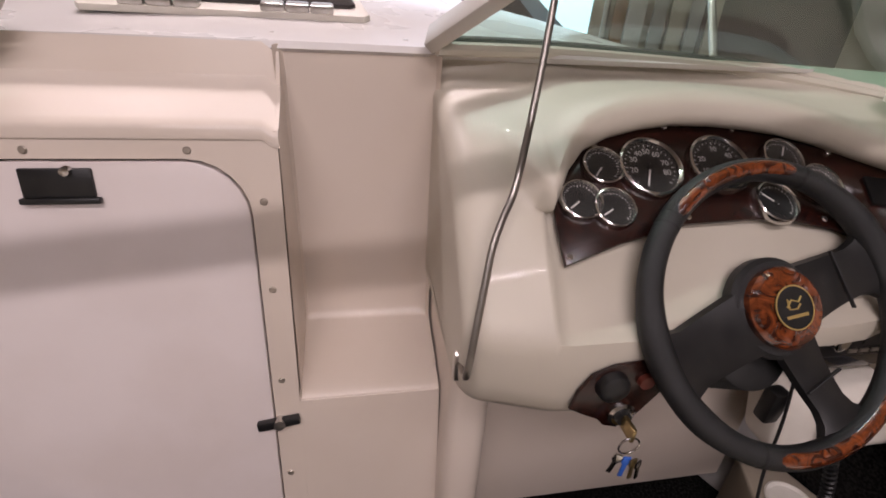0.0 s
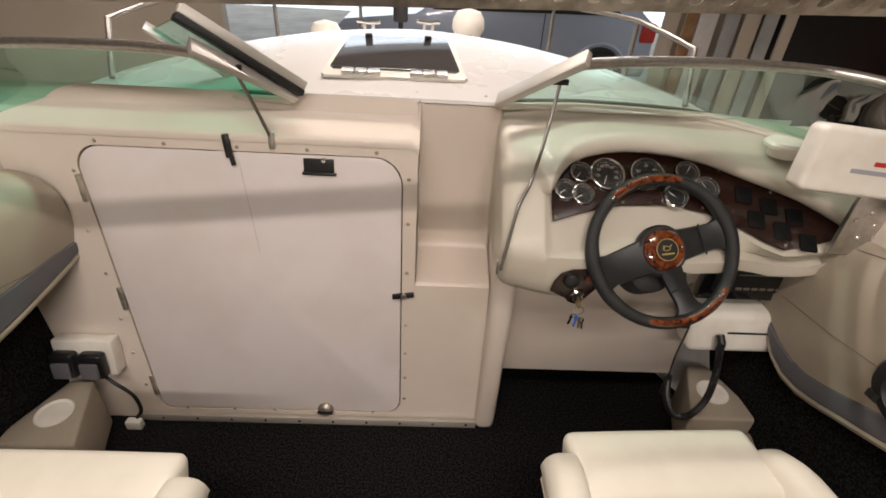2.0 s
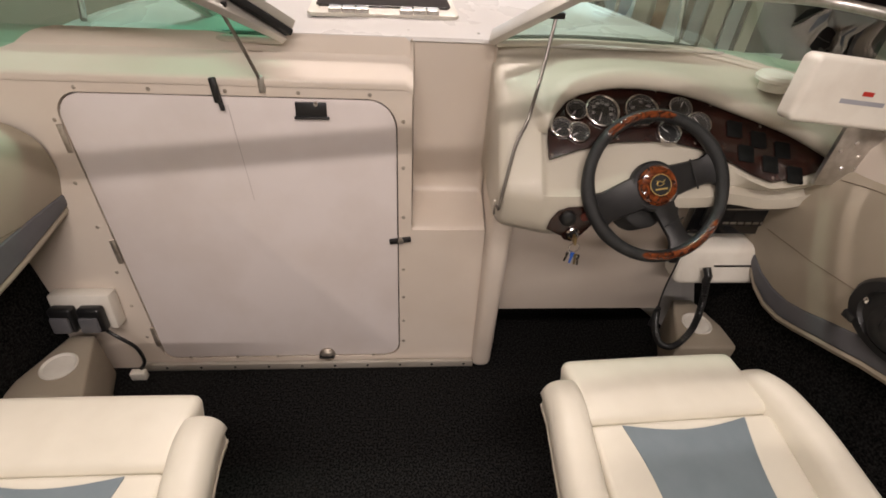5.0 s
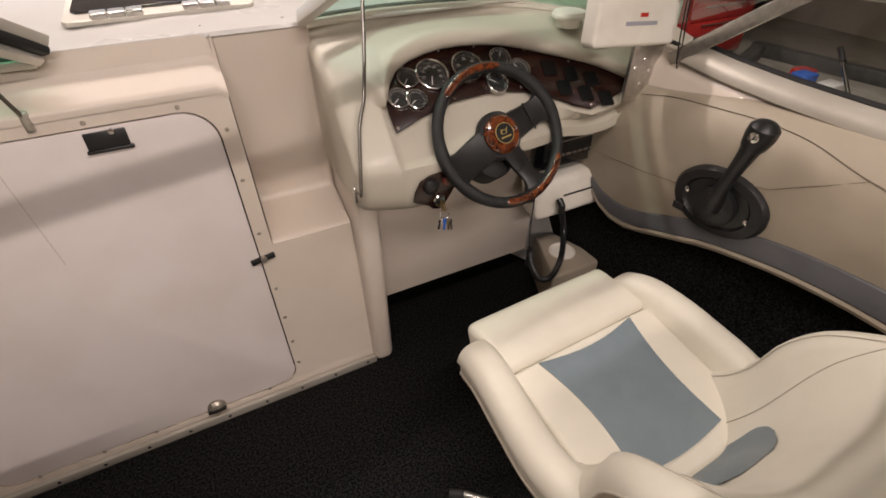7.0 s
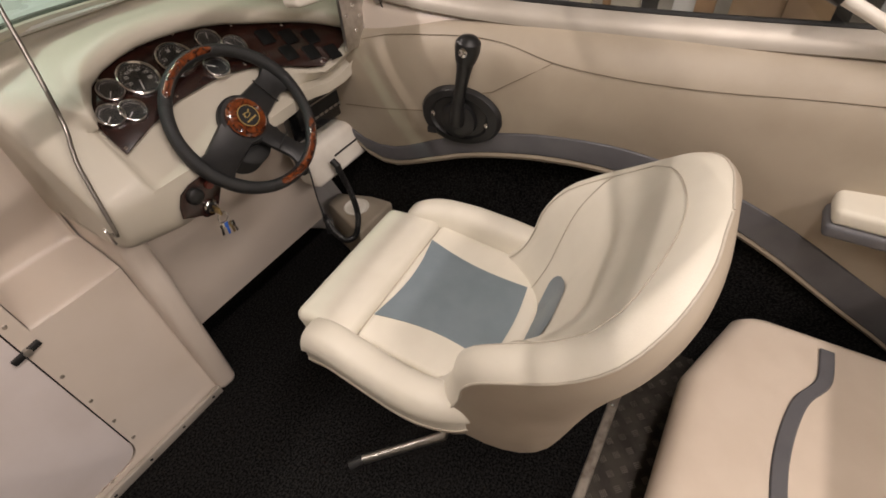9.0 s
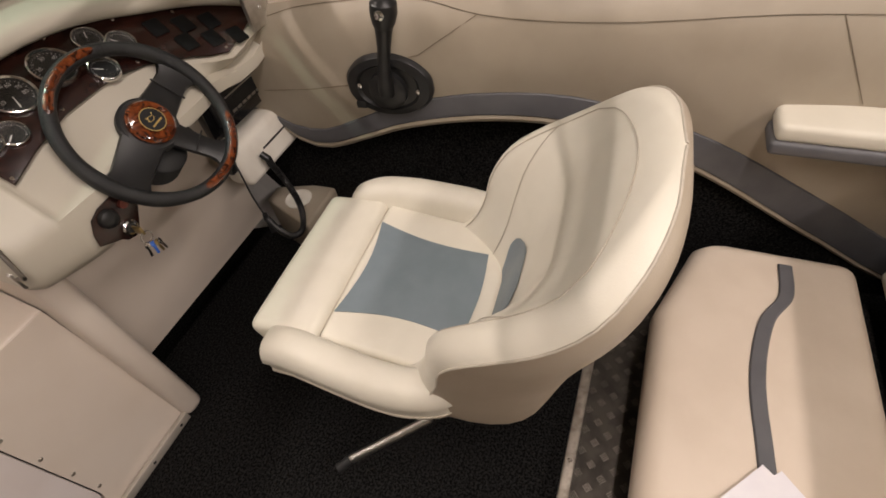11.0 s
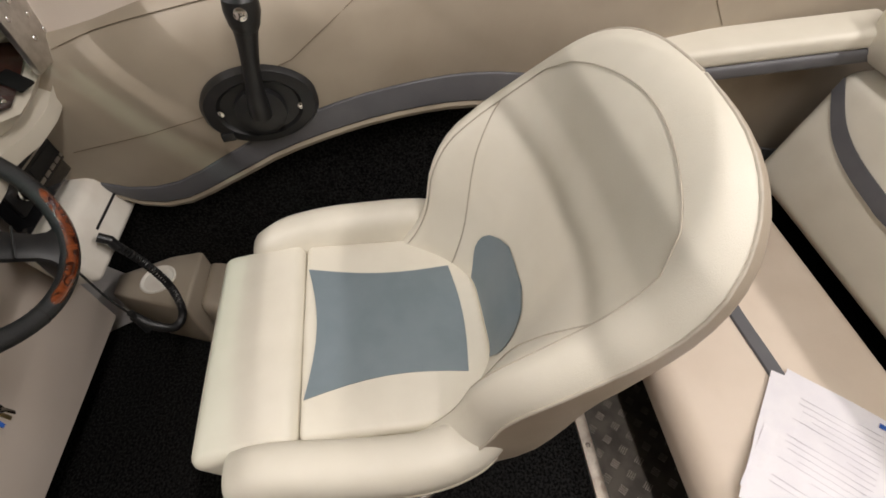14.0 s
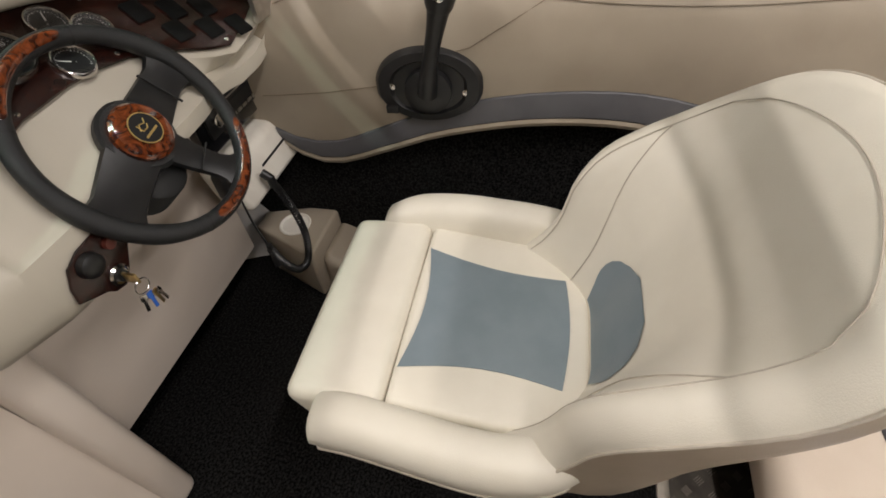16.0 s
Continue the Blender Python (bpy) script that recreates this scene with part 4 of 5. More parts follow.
line = smooth_path([(0.95, 0.545, 0.47), (0.955, 0.52, 0.38), (0.955, 0.51, 0.28), (0.915, 0.50, 0.215), (0.86, 0.50, 0.23), (0.825, 0.51, 0.30), (0.815, 0.52, 0.36)], 16)
coil = []
for i in range((len(line) - 1) * 6):
    t = i / 6
    k = int(t)
    p = line[k].lerp(line[k + 1], t - k)
    d = (line[k + 1] - line[k]).normalized()
    u = d.cross(Vector((0, 1, 0))).normalized()
    w = d.cross(u)
    coil.append(p + 0.0085 * (math.cos(t * 4.4) * u + math.sin(t * 4.4) * w))
part("curly_cord", tube(coil, 0.0032, 5), BLACK, vhf)
part("straight_cord", tube(smooth_path([(0.815, 0.52, 0.36), (0.83, 0.55, 0.43), (0.855, 0.58, 0.52), (0.86, 0.60, 0.60)], 6), 0.003, 6), BLACK, vhf)
part("cord_sleeve", tube([(0.812, 0.517, 0.30), (0.816, 0.52, 0.375)], 0.0085, 10), BLACK, vhf)
part("handset_clip", box(0.845, 0.60, 0.49, 0.88, 0.63, 0.56, 0.006), BLACK, vhf)
vhf.location = (0.020, -0.012, 0.012)

# ---- throttle ----
throttle = thing("throttle_control", "black side-mount throttle lever with a round base plate", "throttle")
TH = frame_on((1.118, 0.125, 0.705), (0.12, -1, 0.0), (0.02, 0, 1))
b = lathe([(1.0, -0.02), (1.0, 0.006), (0.93, 0.018), (0.72, 0.022), (0.66, 0.014), (0.3, 0.014), (0, 0.014)], 40)
for v in b.verts:
    v.co.x, v.co.y = v.co.x * 0.125, v.co.y * 0.083 + (0.012 if v.co.y > 0 else 0)
part("base_plate", moved(b, TH), BLACK, throttle)
part("pivot", lathe([(0.055, 0.012), (0.053, 0.03), (0.04, 0.036), (0.02, 0.036), (0.018, 0.044), (0, 0.044)], 30, TH @ pose(0, 0.0, 0)), BLACK, throttle)
part("lever", moved(tube(smooth_path([(0, 0, 0.03), (0.008, 0.05, 0.045), (0.018, 0.10, 0.05), (0.034, 0.165, 0.058), (0.042, 0.20, 0.062)], 5), [0.024, 0.0235, 0.023, 0.022, 0.021, 0.020, 0.019, 0.018, 0.0175, 0.017, 0.017, 0.017, 0.0175, 0.018, 0.019, 0.02, 0.021, 0.022, 0.023, 0.024, 0.024], 14), TH), BLACK, throttle)
kn = part("grip", moved(tube([(0.040, 0.19, 0.062), (0.042, 0.20, 0.062), (0.047, 0.225, 0.062), (0.050, 0.245, 0.062), (0.051, 0.256, 0.062), (0.052, 0.261, 0.062)], [0.023, 0.028, 0.033, 0.032, 0.022, 0.006], 18), TH), BLACK, throttle)
part("trim_button", moved(lathe([(0.012, 0.0), (0.012, 0.004), (0.009, 0.006), (0, 0.006)], 20), TH @ pose(0.047, 0.228, 0.090)), CHROME, kn)
for x, y in ((-0.086, 0.008), (0.086, -0.006)):
    screw("base_screw", TH @ pose(x, y, 0.018), throttle, 0.009)
part("kill_switch", moved(box(-0.105, -0.058, 0.004, -0.075, -0.038, 0.024, 0.003), TH), BLACK, throttle)

# ---- side panel seams ----
for sgn, th in ((1, starboard), (-1, port)):
    def on_side(y, z):
        x, zb, zt, w = side_shape(sgn, y)
        q = (z - zb - w) / (zt - zb - w)
        return (sgn * (x - 0.012 * math.sin(math.pi * min(1, max(0, q * 1.2))) + 0.05 * max(0, q - 0.72) ** 2 / 0.08 - 0.0015), y, z)

    up = [(0.5, 0.86), (0.4, 0.885), (0.226, 0.912), (0.104, 0.922), (0.0, 0.918), (-0.126, 0.895), (-0.3, 0.88), (-0.5, 0.874), (-0.855, 0.872), (-1.4, 0.85)]
    part("panel_seam", tube([on_side(y, soft(sorted(up), y)) for y in np.linspace(0.5, -1.4, 60)], 0.001, 5), SEAM, th)
    part("panel_seam", tube([on_side(y, z) for y, z in ((0.10, 0.78), (0.077, 0.785), (0.03, 0.798), (-0.018, 0.829), (-0.057, 0.853), (-0.126, 0.895))], 0.001, 5), SEAM, th)
    part("panel_seam", tube([on_side(y, z) for y, z in ((0.58, 0.645), (0.5, 0.655), (0.4, 0.668), (0.25, 0.697))], 0.001, 5), SEAM, th)
    part("panel_seam", tube([on_side(-0.88 - 0.6 * (0.872 - z), z) for z in np.linspace(0.68, 0.872, 7)], 0.001, 5), SEAM, th)

# ---- cabin door hardware ----
# No hole is cut; a black block paints the shade inside the finger opening.
part("finger_slot", moved(box(-0.262, 0.905, -0.003, -0.178, 0.943, 0.004, 0.002), BULK), BLACK, door, "black block in place of the dark finger pull opening")
part("slot_lip", moved(box(-0.266, 0.897, -0.002, -0.172, 0.905, 0.008, 0.002), BULK), BLACK, door)
part("slot_stud", lathe([(0.007, 0), (0.006, 0.008), (0, 0.009)], 12, BULK @ pose(-0.205, 0.94, 0.003)), CHROME, door)
for x, z in ((-0.892, 0.83), (-0.858, 0.475), (-0.825, 0.14)):
    part("hinge", moved(box(-0.007, -0.04, -0.004, 0.007, 0.04, 0.006, 0.002), BULK @ pose(x + 0.008, z, 0, 0, 0, 4)), WORN, door)
part("turn_latch", moved(box(-0.032, -0.008, 0.0, 0.036, 0.008, 0.012, 0.003), BULK @ pose(0.018, 0.522, 0, 0, 0, 8)), BLACK, door)
part("latch_pivot", lathe([(0.009, 0.0), (0.009, 0.016), (0, 0.017)], 14, BULK @ pose(0.022, 0.523, 0)), ALU, door)
part("hook_catch", moved(box(-0.009, -0.035, 0.0, 0.009, 0.03, 0.016, 0.004), BULK @ pose(-0.462, 0.972, 0, 0, 0, 6)), BLACK, door)
part("hook_tongue", moved(box(-0.006, -0.05, 0.004, 0.006, -0.02, 0.012, 0.003), BULK @ pose(-0.459, 0.965, 0, 0, 0, 10)), RUBBER, door)
knob = part("bottom_knob", lathe([(0.028, 0), (0.028, 0.006), (0.022, 0.014), (0.012, 0.018), (0, 0.018)], 24, BULK @ pose(-0.243, 0.053, 0.0)), WORN, door)
part("knob_slot", moved(box(-0.026, -0.005, 0.012, 0.026, 0.005, 0.022, 0.002), BULK @ pose(-0.243, 0.053, 0)), BLACK, knob)
part("door_crease", moved(box(-0.0008, -0.28, -0.0019, 0.0008, 0.0, -0.0012), BULK @ pose(-0.44, 0.93, 0, 0, 0, 6)), material("faint crease", (0.52, 0.46, 0.44), 0.6), door, smooth=False)

trim = thing("bulkhead_trim", "worn aluminium kick strip and screws along the bulkhead", "trim", kind="structure")
b = box(-0.875, -0.012, 0.0, 0.285, 0.004, 0.032, 0.003)
part("kick_strip", moved(b, pose(0, 0.604, 0.001)), SILL, trim)
spots = [(x, 0.966) for x in (-0.82, -0.635, -0.44, -0.25, -0.06)] + [(0.030, z) for z in (0.895, 0.76, 0.60, 0.41, 0.30, 0.20, 0.11)] + [(-0.895, 0.88), (-0.90, 0.70), (-0.882, 0.56), (-0.872, 0.40), (-0.862, 0.27), (-0.845, 0.14)] + [(x, 0.045) for x in (-0.72, -0.56, -0.42, -0.08)]
for x, z in spots:
    screw("bulkhead_screw", BULK @ pose(x, z, 0.0), trim, 0.0055, WORN)
for x in np.linspace(-0.8, 0.25, 10):
    screw("strip_screw", frame_on((x, 0.592, 0.018), (1, 0, 0), (0, 0, 1)), trim, 0.005, RUBBER)

# ---- power outlets ----
outlet = thing("outlet_box", "clear double power outlet box with black sockets and a cable", "power outlet")
part("back_box", moved(box(-1.075, 0.215, 0.0, -0.89, 0.345, 0.05, 0.008), BULK), WHITEP, outlet)
for x in (-1.03, -0.945):
    so = part("socket", moved(box(x - 0.036, 0.225, 0.05, x + 0.036, 0.315, 0.085, 0.01, 3), BULK), BLACK, outlet)
    part("socket_cover", moved(box(x - 0.028, 0.232, 0.085, x + 0.028, 0.29, 0.097, 0.008), BULK), GREY, so)
part("cable", tube(smooth_path([(-0.95, 0.60, 0.225), (-0.90, 0.575, 0.21), (-0.855, 0.575, 0.15), (-0.85, 0.575, 0.08), (-0.87, 0.57, 0.045)], 8), 0.006, 8), BLACK, outlet)
part("plug", box(-0.905, 0.55, 0.004, -0.855, 0.575, 0.04, 0.004), WHITEP, outlet)

# ---- cup holder boxes ----
def cup_box(cx, cy, label, foot):
    th = thing("cup_holder_box", label, "cup holder", (cx, cy, 0), group="moulded cup holders")
    b = box(-0.12, -0.13, 0.0, 0.12, 0.11, 0.20, 0.012, 3)
    for v in b.verts:
        v.co.x *= 1.0 - 0.72 * max(0, (v.co.y + 0.13) / 0.24) ** 1.3
        v.co.x += 0.02 * (v.co.y + 0.1)
    part("body", b, SIDEV, th)
    if foot:
        b = pillow(-0.08, -0.50, 0.0, 0.12, -0.125, 0.15, 0.03, 4, 0.0)
        for v in b.verts:
            if v.co.z > 0.05:
                v.co.z -= 0.05 * min(1, max(0, -(v.co.y + 0.13) / 0.12))
        part("footrest", b, SIDEV, th)
    part("cup", lathe([(0.05, 0.199), (0.052, 0.204), (0.048, 0.206), (0.043, 0.203), (0.041, 0.2015), (0, 0.2012)], 28, pose(0.0, -0.02, 0)), WHITEP, th, "white plastic cup insert")
    return th


cup_box(1.085, 0.63, "beige moulded box with a white cup holder, starboard footwell", True)
cup_box(-1.012, 0.48, "beige moulded box with a white cup holder, port footwell", False)

# ---- tread plate, paper ----
tread = thing("tread_plate", "dull raised-pattern metal hatch plate in an aluminium edge", "floor plate")
tread.location.y = -0.018
part("sheet", box(-0.9, -0.80, 0.0, 1.14, -0.535, 0.006), TREAD, tread, smooth=False)
b = bmesh.new()
for i in range(68):
    for j in range(9):
        if (i + j) % 2 == 0:
            for k in range(4):
                t = box(-0.009, -0.0011, 0, 0.009, 0.0011, 0.0022)
                flip = 45 if (i // 1 + j // 2) % 2 == 0 else -45
                b = join(b, moved(t, pose(-0.88 + 0.03 * i, -0.785 + 0.03 * j, 0.0055, 0, 0, flip) @ pose(0, -0.0075 + 0.005 * k, 0)))
tagged(part("raised_bars", b, BARS, tread, "raised bar pattern", smooth=False), kind="stuff")
part("edge_strip", box(-0.9, -0.535, 0.0, 1.14, -0.505, 0.014, 0.003), WORN, tread)
for x in (-0.5, -0.1, 0.2, 0.52, 0.85):
    screw("strip_screw", pose(x, -0.52, 0.014), tread, 0.006)
screw("lift_ring", pose(0.349, -0.765, 0.006), tread, 0.02)

LIGHTINK = material("faint grey print", (0.76, 0.74, 0.78), 0.8)
paper = thing("paper_sheets", "stack of printed white sheets lying on the bench", "papers")
PM = pose(0.368, -0.905, 0.275, 1.0, -1.0, 44)
for i, (dx, dy, rz) in enumerate(((0.01, 0.012, 6), (-0.006, 0.004, -2), (0, 0, 0))):
    rows = [[(x, y, 0.0012 * i + 0.006 * max(0, (x - 0.06) / 0.045) ** 2 * (y > 0.0) + 0.002 * math.sin(x * 30 + i)) for y in np.linspace(-0.15, 0.15, 9)] for x in np.linspace(-0.105, 0.105, 9)]
    part("sheet", moved(grid(rows, thick=0.0005), PM @ pose(dx, dy, 0.002, 0, 0, rz)), PAPERM, paper, sharp=70)
for i in range(17):
    y = -0.11 + 0.0135 * i
    n = (0.05, 0.15, 0.15, 0.14, 0.12, 0.15, 0.09)[i % 7]
    part("print_line", moved(box(-0.085, y, 0.0068, -0.085 + n, y + 0.0016, 0.0071), PM), LIGHTINK, paper, smooth=False)
part("print_mark", moved(box(-0.085, -0.135, 0.008, -0.067, -0.125, 0.0085), PM), BLUEP, paper, smooth=False)

# ---- windshield ----
def base_line(sgn):
    pts = smooth_path([(0.275, 0.815, 1.092), (0.40, 0.845, 1.09), (0.54, 0.880, 1.084), (0.80, 0.892, 1.072), (0.93, 0.86, 1.06), (1.05, 0.80, 1.045), (1.13, 0.71, 1.028), (1.19, 0.57, 1.01), (1.21, 0.45, 1.0)], 5)
    return [Vector((sgn * p.x, p.y, p.z)) for p in pts]


def top_line(sgn):
    pts = smooth_path([(0.435, 0.662, 1.232), (0.55, 0.69, 1.237), (0.74, 0.715, 1.24), (0.96, 0.722, 1.238), (1.10, 0.69, 1.232), (1.19, 0.58, 1.222), (1.235, 0.40, 1.208), (1.25, 0.18, 1.19)], 5)
    return [Vector((sgn * p.x, p.y, p.z)) for p in pts]


def windshield(sgn, name):
    th = thing(name, "aluminium framed windshield with green tinted glass", "windshield", group="windshield wings")
    lo, hi = base_line(sgn), top_line(sgn)
    pane = part("pane", grid([[a.lerp(c, q) for q in (0.02, 0.35, 0.7, 0.98)] for a, c in zip(lo, hi)]), GLASS if sgn > 0 else GLASS_PORT, th, "green tinted glass")
    part("gasket", tube([p + Vector((0, 0.004, 0.003)) for p in lo], 0.008, 8), RUBBER, th)
    part("base_rail", tube([p + Vector((0, -0.008, -0.006)) for p in lo], 0.010, 8), CONSOLE, th)
    part("top_rail", tube(hi, 0.013, 12), ALU, th)
    a, c = lo[0], hi[0]
    d = (c - a).normalized()
    post = frame_on(a + Vector((0, 0, 0.008)), d, Vector((sgn * 0.3, -0.6, 0.7)).cross(d) * 1.0)
    part("inner_post", moved(box(-0.01, -0.022, -0.008, (c - a).length + 0.012, 0.022, 0.012, 0.003), post), SATIN, th, "flat aluminium post")
    # side window on the gunwale
    q0, q1 = Vector((sgn * 1.21, 0.44, 0.985)), Vector((sgn * 1.43, -1.5, 0.955))
    r0, r1 = Vector((sgn * 1.25, 0.18, 1.19)), Vector((sgn * 1.40, -1.5, 1.24))
    side_lo = [Vector((sgn * (gunwale_x(y) + 0.015), y, soft([(-1.6, 0.965), (-0.8, 0.968), (0.2, 0.975), (0.46, 0.992)], y))) for y in np.linspace(0.44, -1.5, 14)]
    prof = ((-0.044, -0.022), (-0.042, -0.004), (-0.030, 0.010), (-0.004, 0.026), (0.006, 0.026), (0.010, -0.02))
    part("side_sill", grid([[p + Vector((sgn * dx, 0, dz)) for dx, dz in prof] for p in side_lo]), SILL, th, "pale satin aluminium sill")
    part("sill_gap", tube([p + Vector((-sgn * 0.043, 0, -0.022)) for p in side_lo], 0.0015, 6), SEAM, th)
    part("side_gasket", tube([p + Vector((0, 0, 0.028)) for p in side_lo], 0.007, 8), RUBBER, th)
    part("side_pane", grid([[p, r0.lerp(r1, i / 13)] for i, p in enumerate(side_lo)]), glass_side, th)
    dd = (r0 - q0).normalized()
    fr = frame_on(q0, dd, (0, 0.2, 1))
    part("corner_post", moved(box(-0.03, -0.018, -0.010, (r0 - q0).length + 0.02, 0.018, 0.010, 0.003), fr), ALU, th, "flat aluminium corner post")
    part("side_top_rail", tube([r0, r1], 0.013, 10), ALU, th)
    return th


glass_side = glass("clear side glass", (0.90, 0.95, 0.92))
windshield(1, "windshield_starboard")
ws_port = windshield(-1, "windshield_port")
ws_port.matrix_basis = pose(0.03, 0, 0, 0, -2.3, 0)

# opened middle pane, folded over the port wing
mid = thing("windshield_centre", "opened middle windshield pane folded onto the port wing", "windshield")
A, C = Vector((-0.262, 0.815, 1.115)), Vector((-0.445, 0.70, 1.275))
d = (C - A).normalized()
m = frame_on(A, d, Vector((-0.75, 0.55, -0.1)))
L = (C - A).length
part("frame_bar", moved(box(-0.01, -0.012, -0.012, L + 0.05, 0.012, 0.012, 0.003), m), SATIN, mid)
part("rubber_edge", moved(box(-0.01, -0.018, 0.013, L + 0.05, 0.018, 0.030, 0.004), m), RUBBER, mid)
part("pane", moved(box(0.01, 0.014, -0.003, L + 0.03, 0.30, 0.003), m), GLASS_PORT, mid, smooth=False)
part("far_bar", moved(box(0.0, 0.30, -0.012, L + 0.05, 0.324, 0.012, 0.003), m), ALU, mid)


def stay(name, points, label, parent_group):
    th = thing(name, label, "stay rod", group=parent_group)
    part("rod", tube(smooth_path(points, 6), 0.0046, 10), ROD, th)
    p = points[0]
    part("top_bracket", box(p[0] - 0.02, p[1] - 0.008, p[2] - 0.006, p[0] + 0.02, p[1] + 0.008, p[2] + 0.008, 0.003), BLACK, th)
    p = points[-1]
    part("foot_bracket", box(p[0] - 0.008, p[1] - 0.006, p[2] - 0.03, p[0] + 0.008, p[1] + 0.008, p[2] + 0.014, 0.003), ALU, th)
    return th


stay("stay_rod", [(0.400, 0.712, 1.178), (0.378, 0.668, 1.075), (0.352, 0.620, 0.985), (0.340, 0.602, 0.95), (0.326, 0.586, 0.928), (0.312, 0.568, 0.900), (0.303, 0.552, 0.865), (0.286, 0.520, 0.79), (0.280, 0.512, 0.758), (0.281, 0.524, 0.745), (0.283, 0.560, 0.735)], "bent stainless steel stay rod beside the console", "windshield stays")
stay("stay_rod", [(-0.395, 0.715, 1.172), (-0.365, 0.73, 1.08), (-0.342, 0.755, 0.985)], "straight stainless steel stay rod over the cabin door", "windshield stays")

# ---- foredeck fittings ----
hatch = thing("deck_hatch", "smoked acrylic deck hatch in a white frame", "hatch", DECK_AT)
HM = frame_on((-0.03, 1.18, deck_z(-0.03, 1.18) - 0.006), (1, 0.03, 0), (0, 1, 0.165))
trap = [(-0.205, -0.165), (0.205, -0.165), (0.215, -0.15), (0.185, 0.155), (0.165, 0.17), (-0.165, 0.17), (-0.185, 0.155), (-0.215, -0.15)]
part("hatch_frame", plate(trap, 0.010, 0.004, HM), WHITEP, hatch)
part("hatch_lid", plate([(x * 0.90, y * 0.84 + 0.016) for x, y in trap], 0.006, 0.002, HM @ pose(0, 0, 0.0105)), material("smoked acrylic lid", (0.05, 0.045, 0.045), 0.12, coat=0.5), hatch)
for x in (-0.10, 0.10):
    for k in range(3):
        part("hinge_leaf", moved(box(x - 0.055 + 0.038 * k, -0.162, 0.008, x - 0.019 + 0.038 * k, -0.135, 0.022, 0.004), HM), ALU, hatch)
    part("lid_catch", moved(box(x - 0.012, 0.135, 0.014, x + 0.012, 0.15, 0.028, 0.003), HM), BLACK, hatch)
trimd = thing("deck_studs", "row of small stainless canvas studs on the foredeck", "studs", DECK_AT, kind="structure")
for x in (-0.163, 0.043, 0.24):
    screw("stud", pose(x, 0.955, deck_z(x, 0.955)), trimd, 0.0075)
for x in (-0.44, 0.25):
    lamp = thing("deck_spotlight", "white round deck spotlight", "spotlight", DECK_AT, group="deck spotlights")
    z0 = deck_z(x, 2.1) - 0.005
    part("housing", lathe([(0.03, 0), (0.035, 0.012), (0.06, 0.03), (0.078, 0.07), (0.075, 0.11), (0.055, 0.145), (0, 0.16)], 28, pose(x, 2.1, z0)), WHITEP, lamp)
    part("lens", lathe([(0.02, 0), (0.017, 0.006), (0, 0.008)], 16, frame_on((x, 2.036, z0 + 0.045), (1, 0, 0), (0, 0.35, 1))), BLACK, lamp)
for x in (-0.2, 0.06):
    cl = thing("deck_cleat", "small stainless steel deck cleat", "cleat", DECK_AT, group="deck cleats")
    z0 = deck_z(x, 1.85)
    part("horn", tube([(x - 0.05, 1.85, z0 + 0.035), (x, 1.85, z0 + 0.03), (x + 0.05, 1.85, z0 + 0.035)], 0.008, 8), CHROME, cl)
    for dx in (-0.018, 0.018):
        part("leg", tube([(x + dx, 1.85, z0 - 0.003), (x + dx, 1.85, z0 + 0.03)], 0.008, 8), CHROME, cl)
bl = thing("bow_light", "small black bow light on the foredeck", "light", DECK_AT)
z0 = deck_z(-0.08, 2.15)
part("stem", lathe([(0.012, -0.005), (0.012, 0.04)], 12, pose(-0.08, 2.15, z0)), BLACK, bl)
part("lamp_head", box(-0.115, 2.12, z0 + 0.04, -0.045, 2.18, z0 + 0.12, 0.01), BLACK, bl)
rail = thing("bow_rail", "stainless steel bow rail round the foredeck", "rail", DECK_AT)
for s in (1, -1):
    pts = [(s * (soft(HALF, y) - 0.05), y, deck_z(soft(HALF, y) - 0.05, y) + 0.16 + 0.12 * (y - 1.2)) for y in np.linspace(1.25, 2.3, 10)]
    part("top_bar", tube([(s * 0.90, 1.1, deck_z(0.90, 1.1) + 0.02)] + pts, 0.009, 10), ROD, rail)
    for i in (2, 5, 8):
        x, y, z = pts[i]
        part("stanchion", tube([(x, y, deck_z(x, y) - 0.004), (x, y, z)], 0.008, 10), ROD, rail)

# ---- plotter and antenna puck on the dash ----
plot = thing("chart_plotter", "white plotter cover on a grey bracket above the dash", "plotter")
PL = frame_on((1.065, 0.50, 1.085), (1, 0.02, -0.09), (0.0, 0.10, 1))
part("cover", plate(rounded(-0.155, -0.073, 0.15, 0.073, 0.018), 0.045, 0.012, PL @ pose(0, 0, -0.02), 4), WHITEP, plot)
part("print_bar", moved(box(-0.055, -0.020, 0.0252, 0.06, -0.010, 0.0258), PL), INK, plot, smooth=False)
part("print_mark", moved(box(-0.008, 0.0, 0.0252, 0.02, 0.010, 0.0258), PL), RED, plot, smooth=False)
part("cover_knob", lathe([(0.012, 0.025), (0.011, 0.034), (0, 0.035)], 16, PL @ pose(0.125, 0.05, 0)), WHITEP, plot)
part("bracket", moved(box(1.10, 0.505, 0.84, 1.215, 0.518, 1.03, 0.003), Matrix()), ALU, plot, "grey metal bracket")
for dx, dz in ((0.02, 0.10), (0.05, 0.12), (0.075, 0.085), (0.05, 0.05), (0.09, 0.05)):
    screw("bracket_bolt", frame_on((1.10 + dx, 0.505, 0.84 + dz), (1, 0, 0), (0, 0, 1)), plot, 0.006)
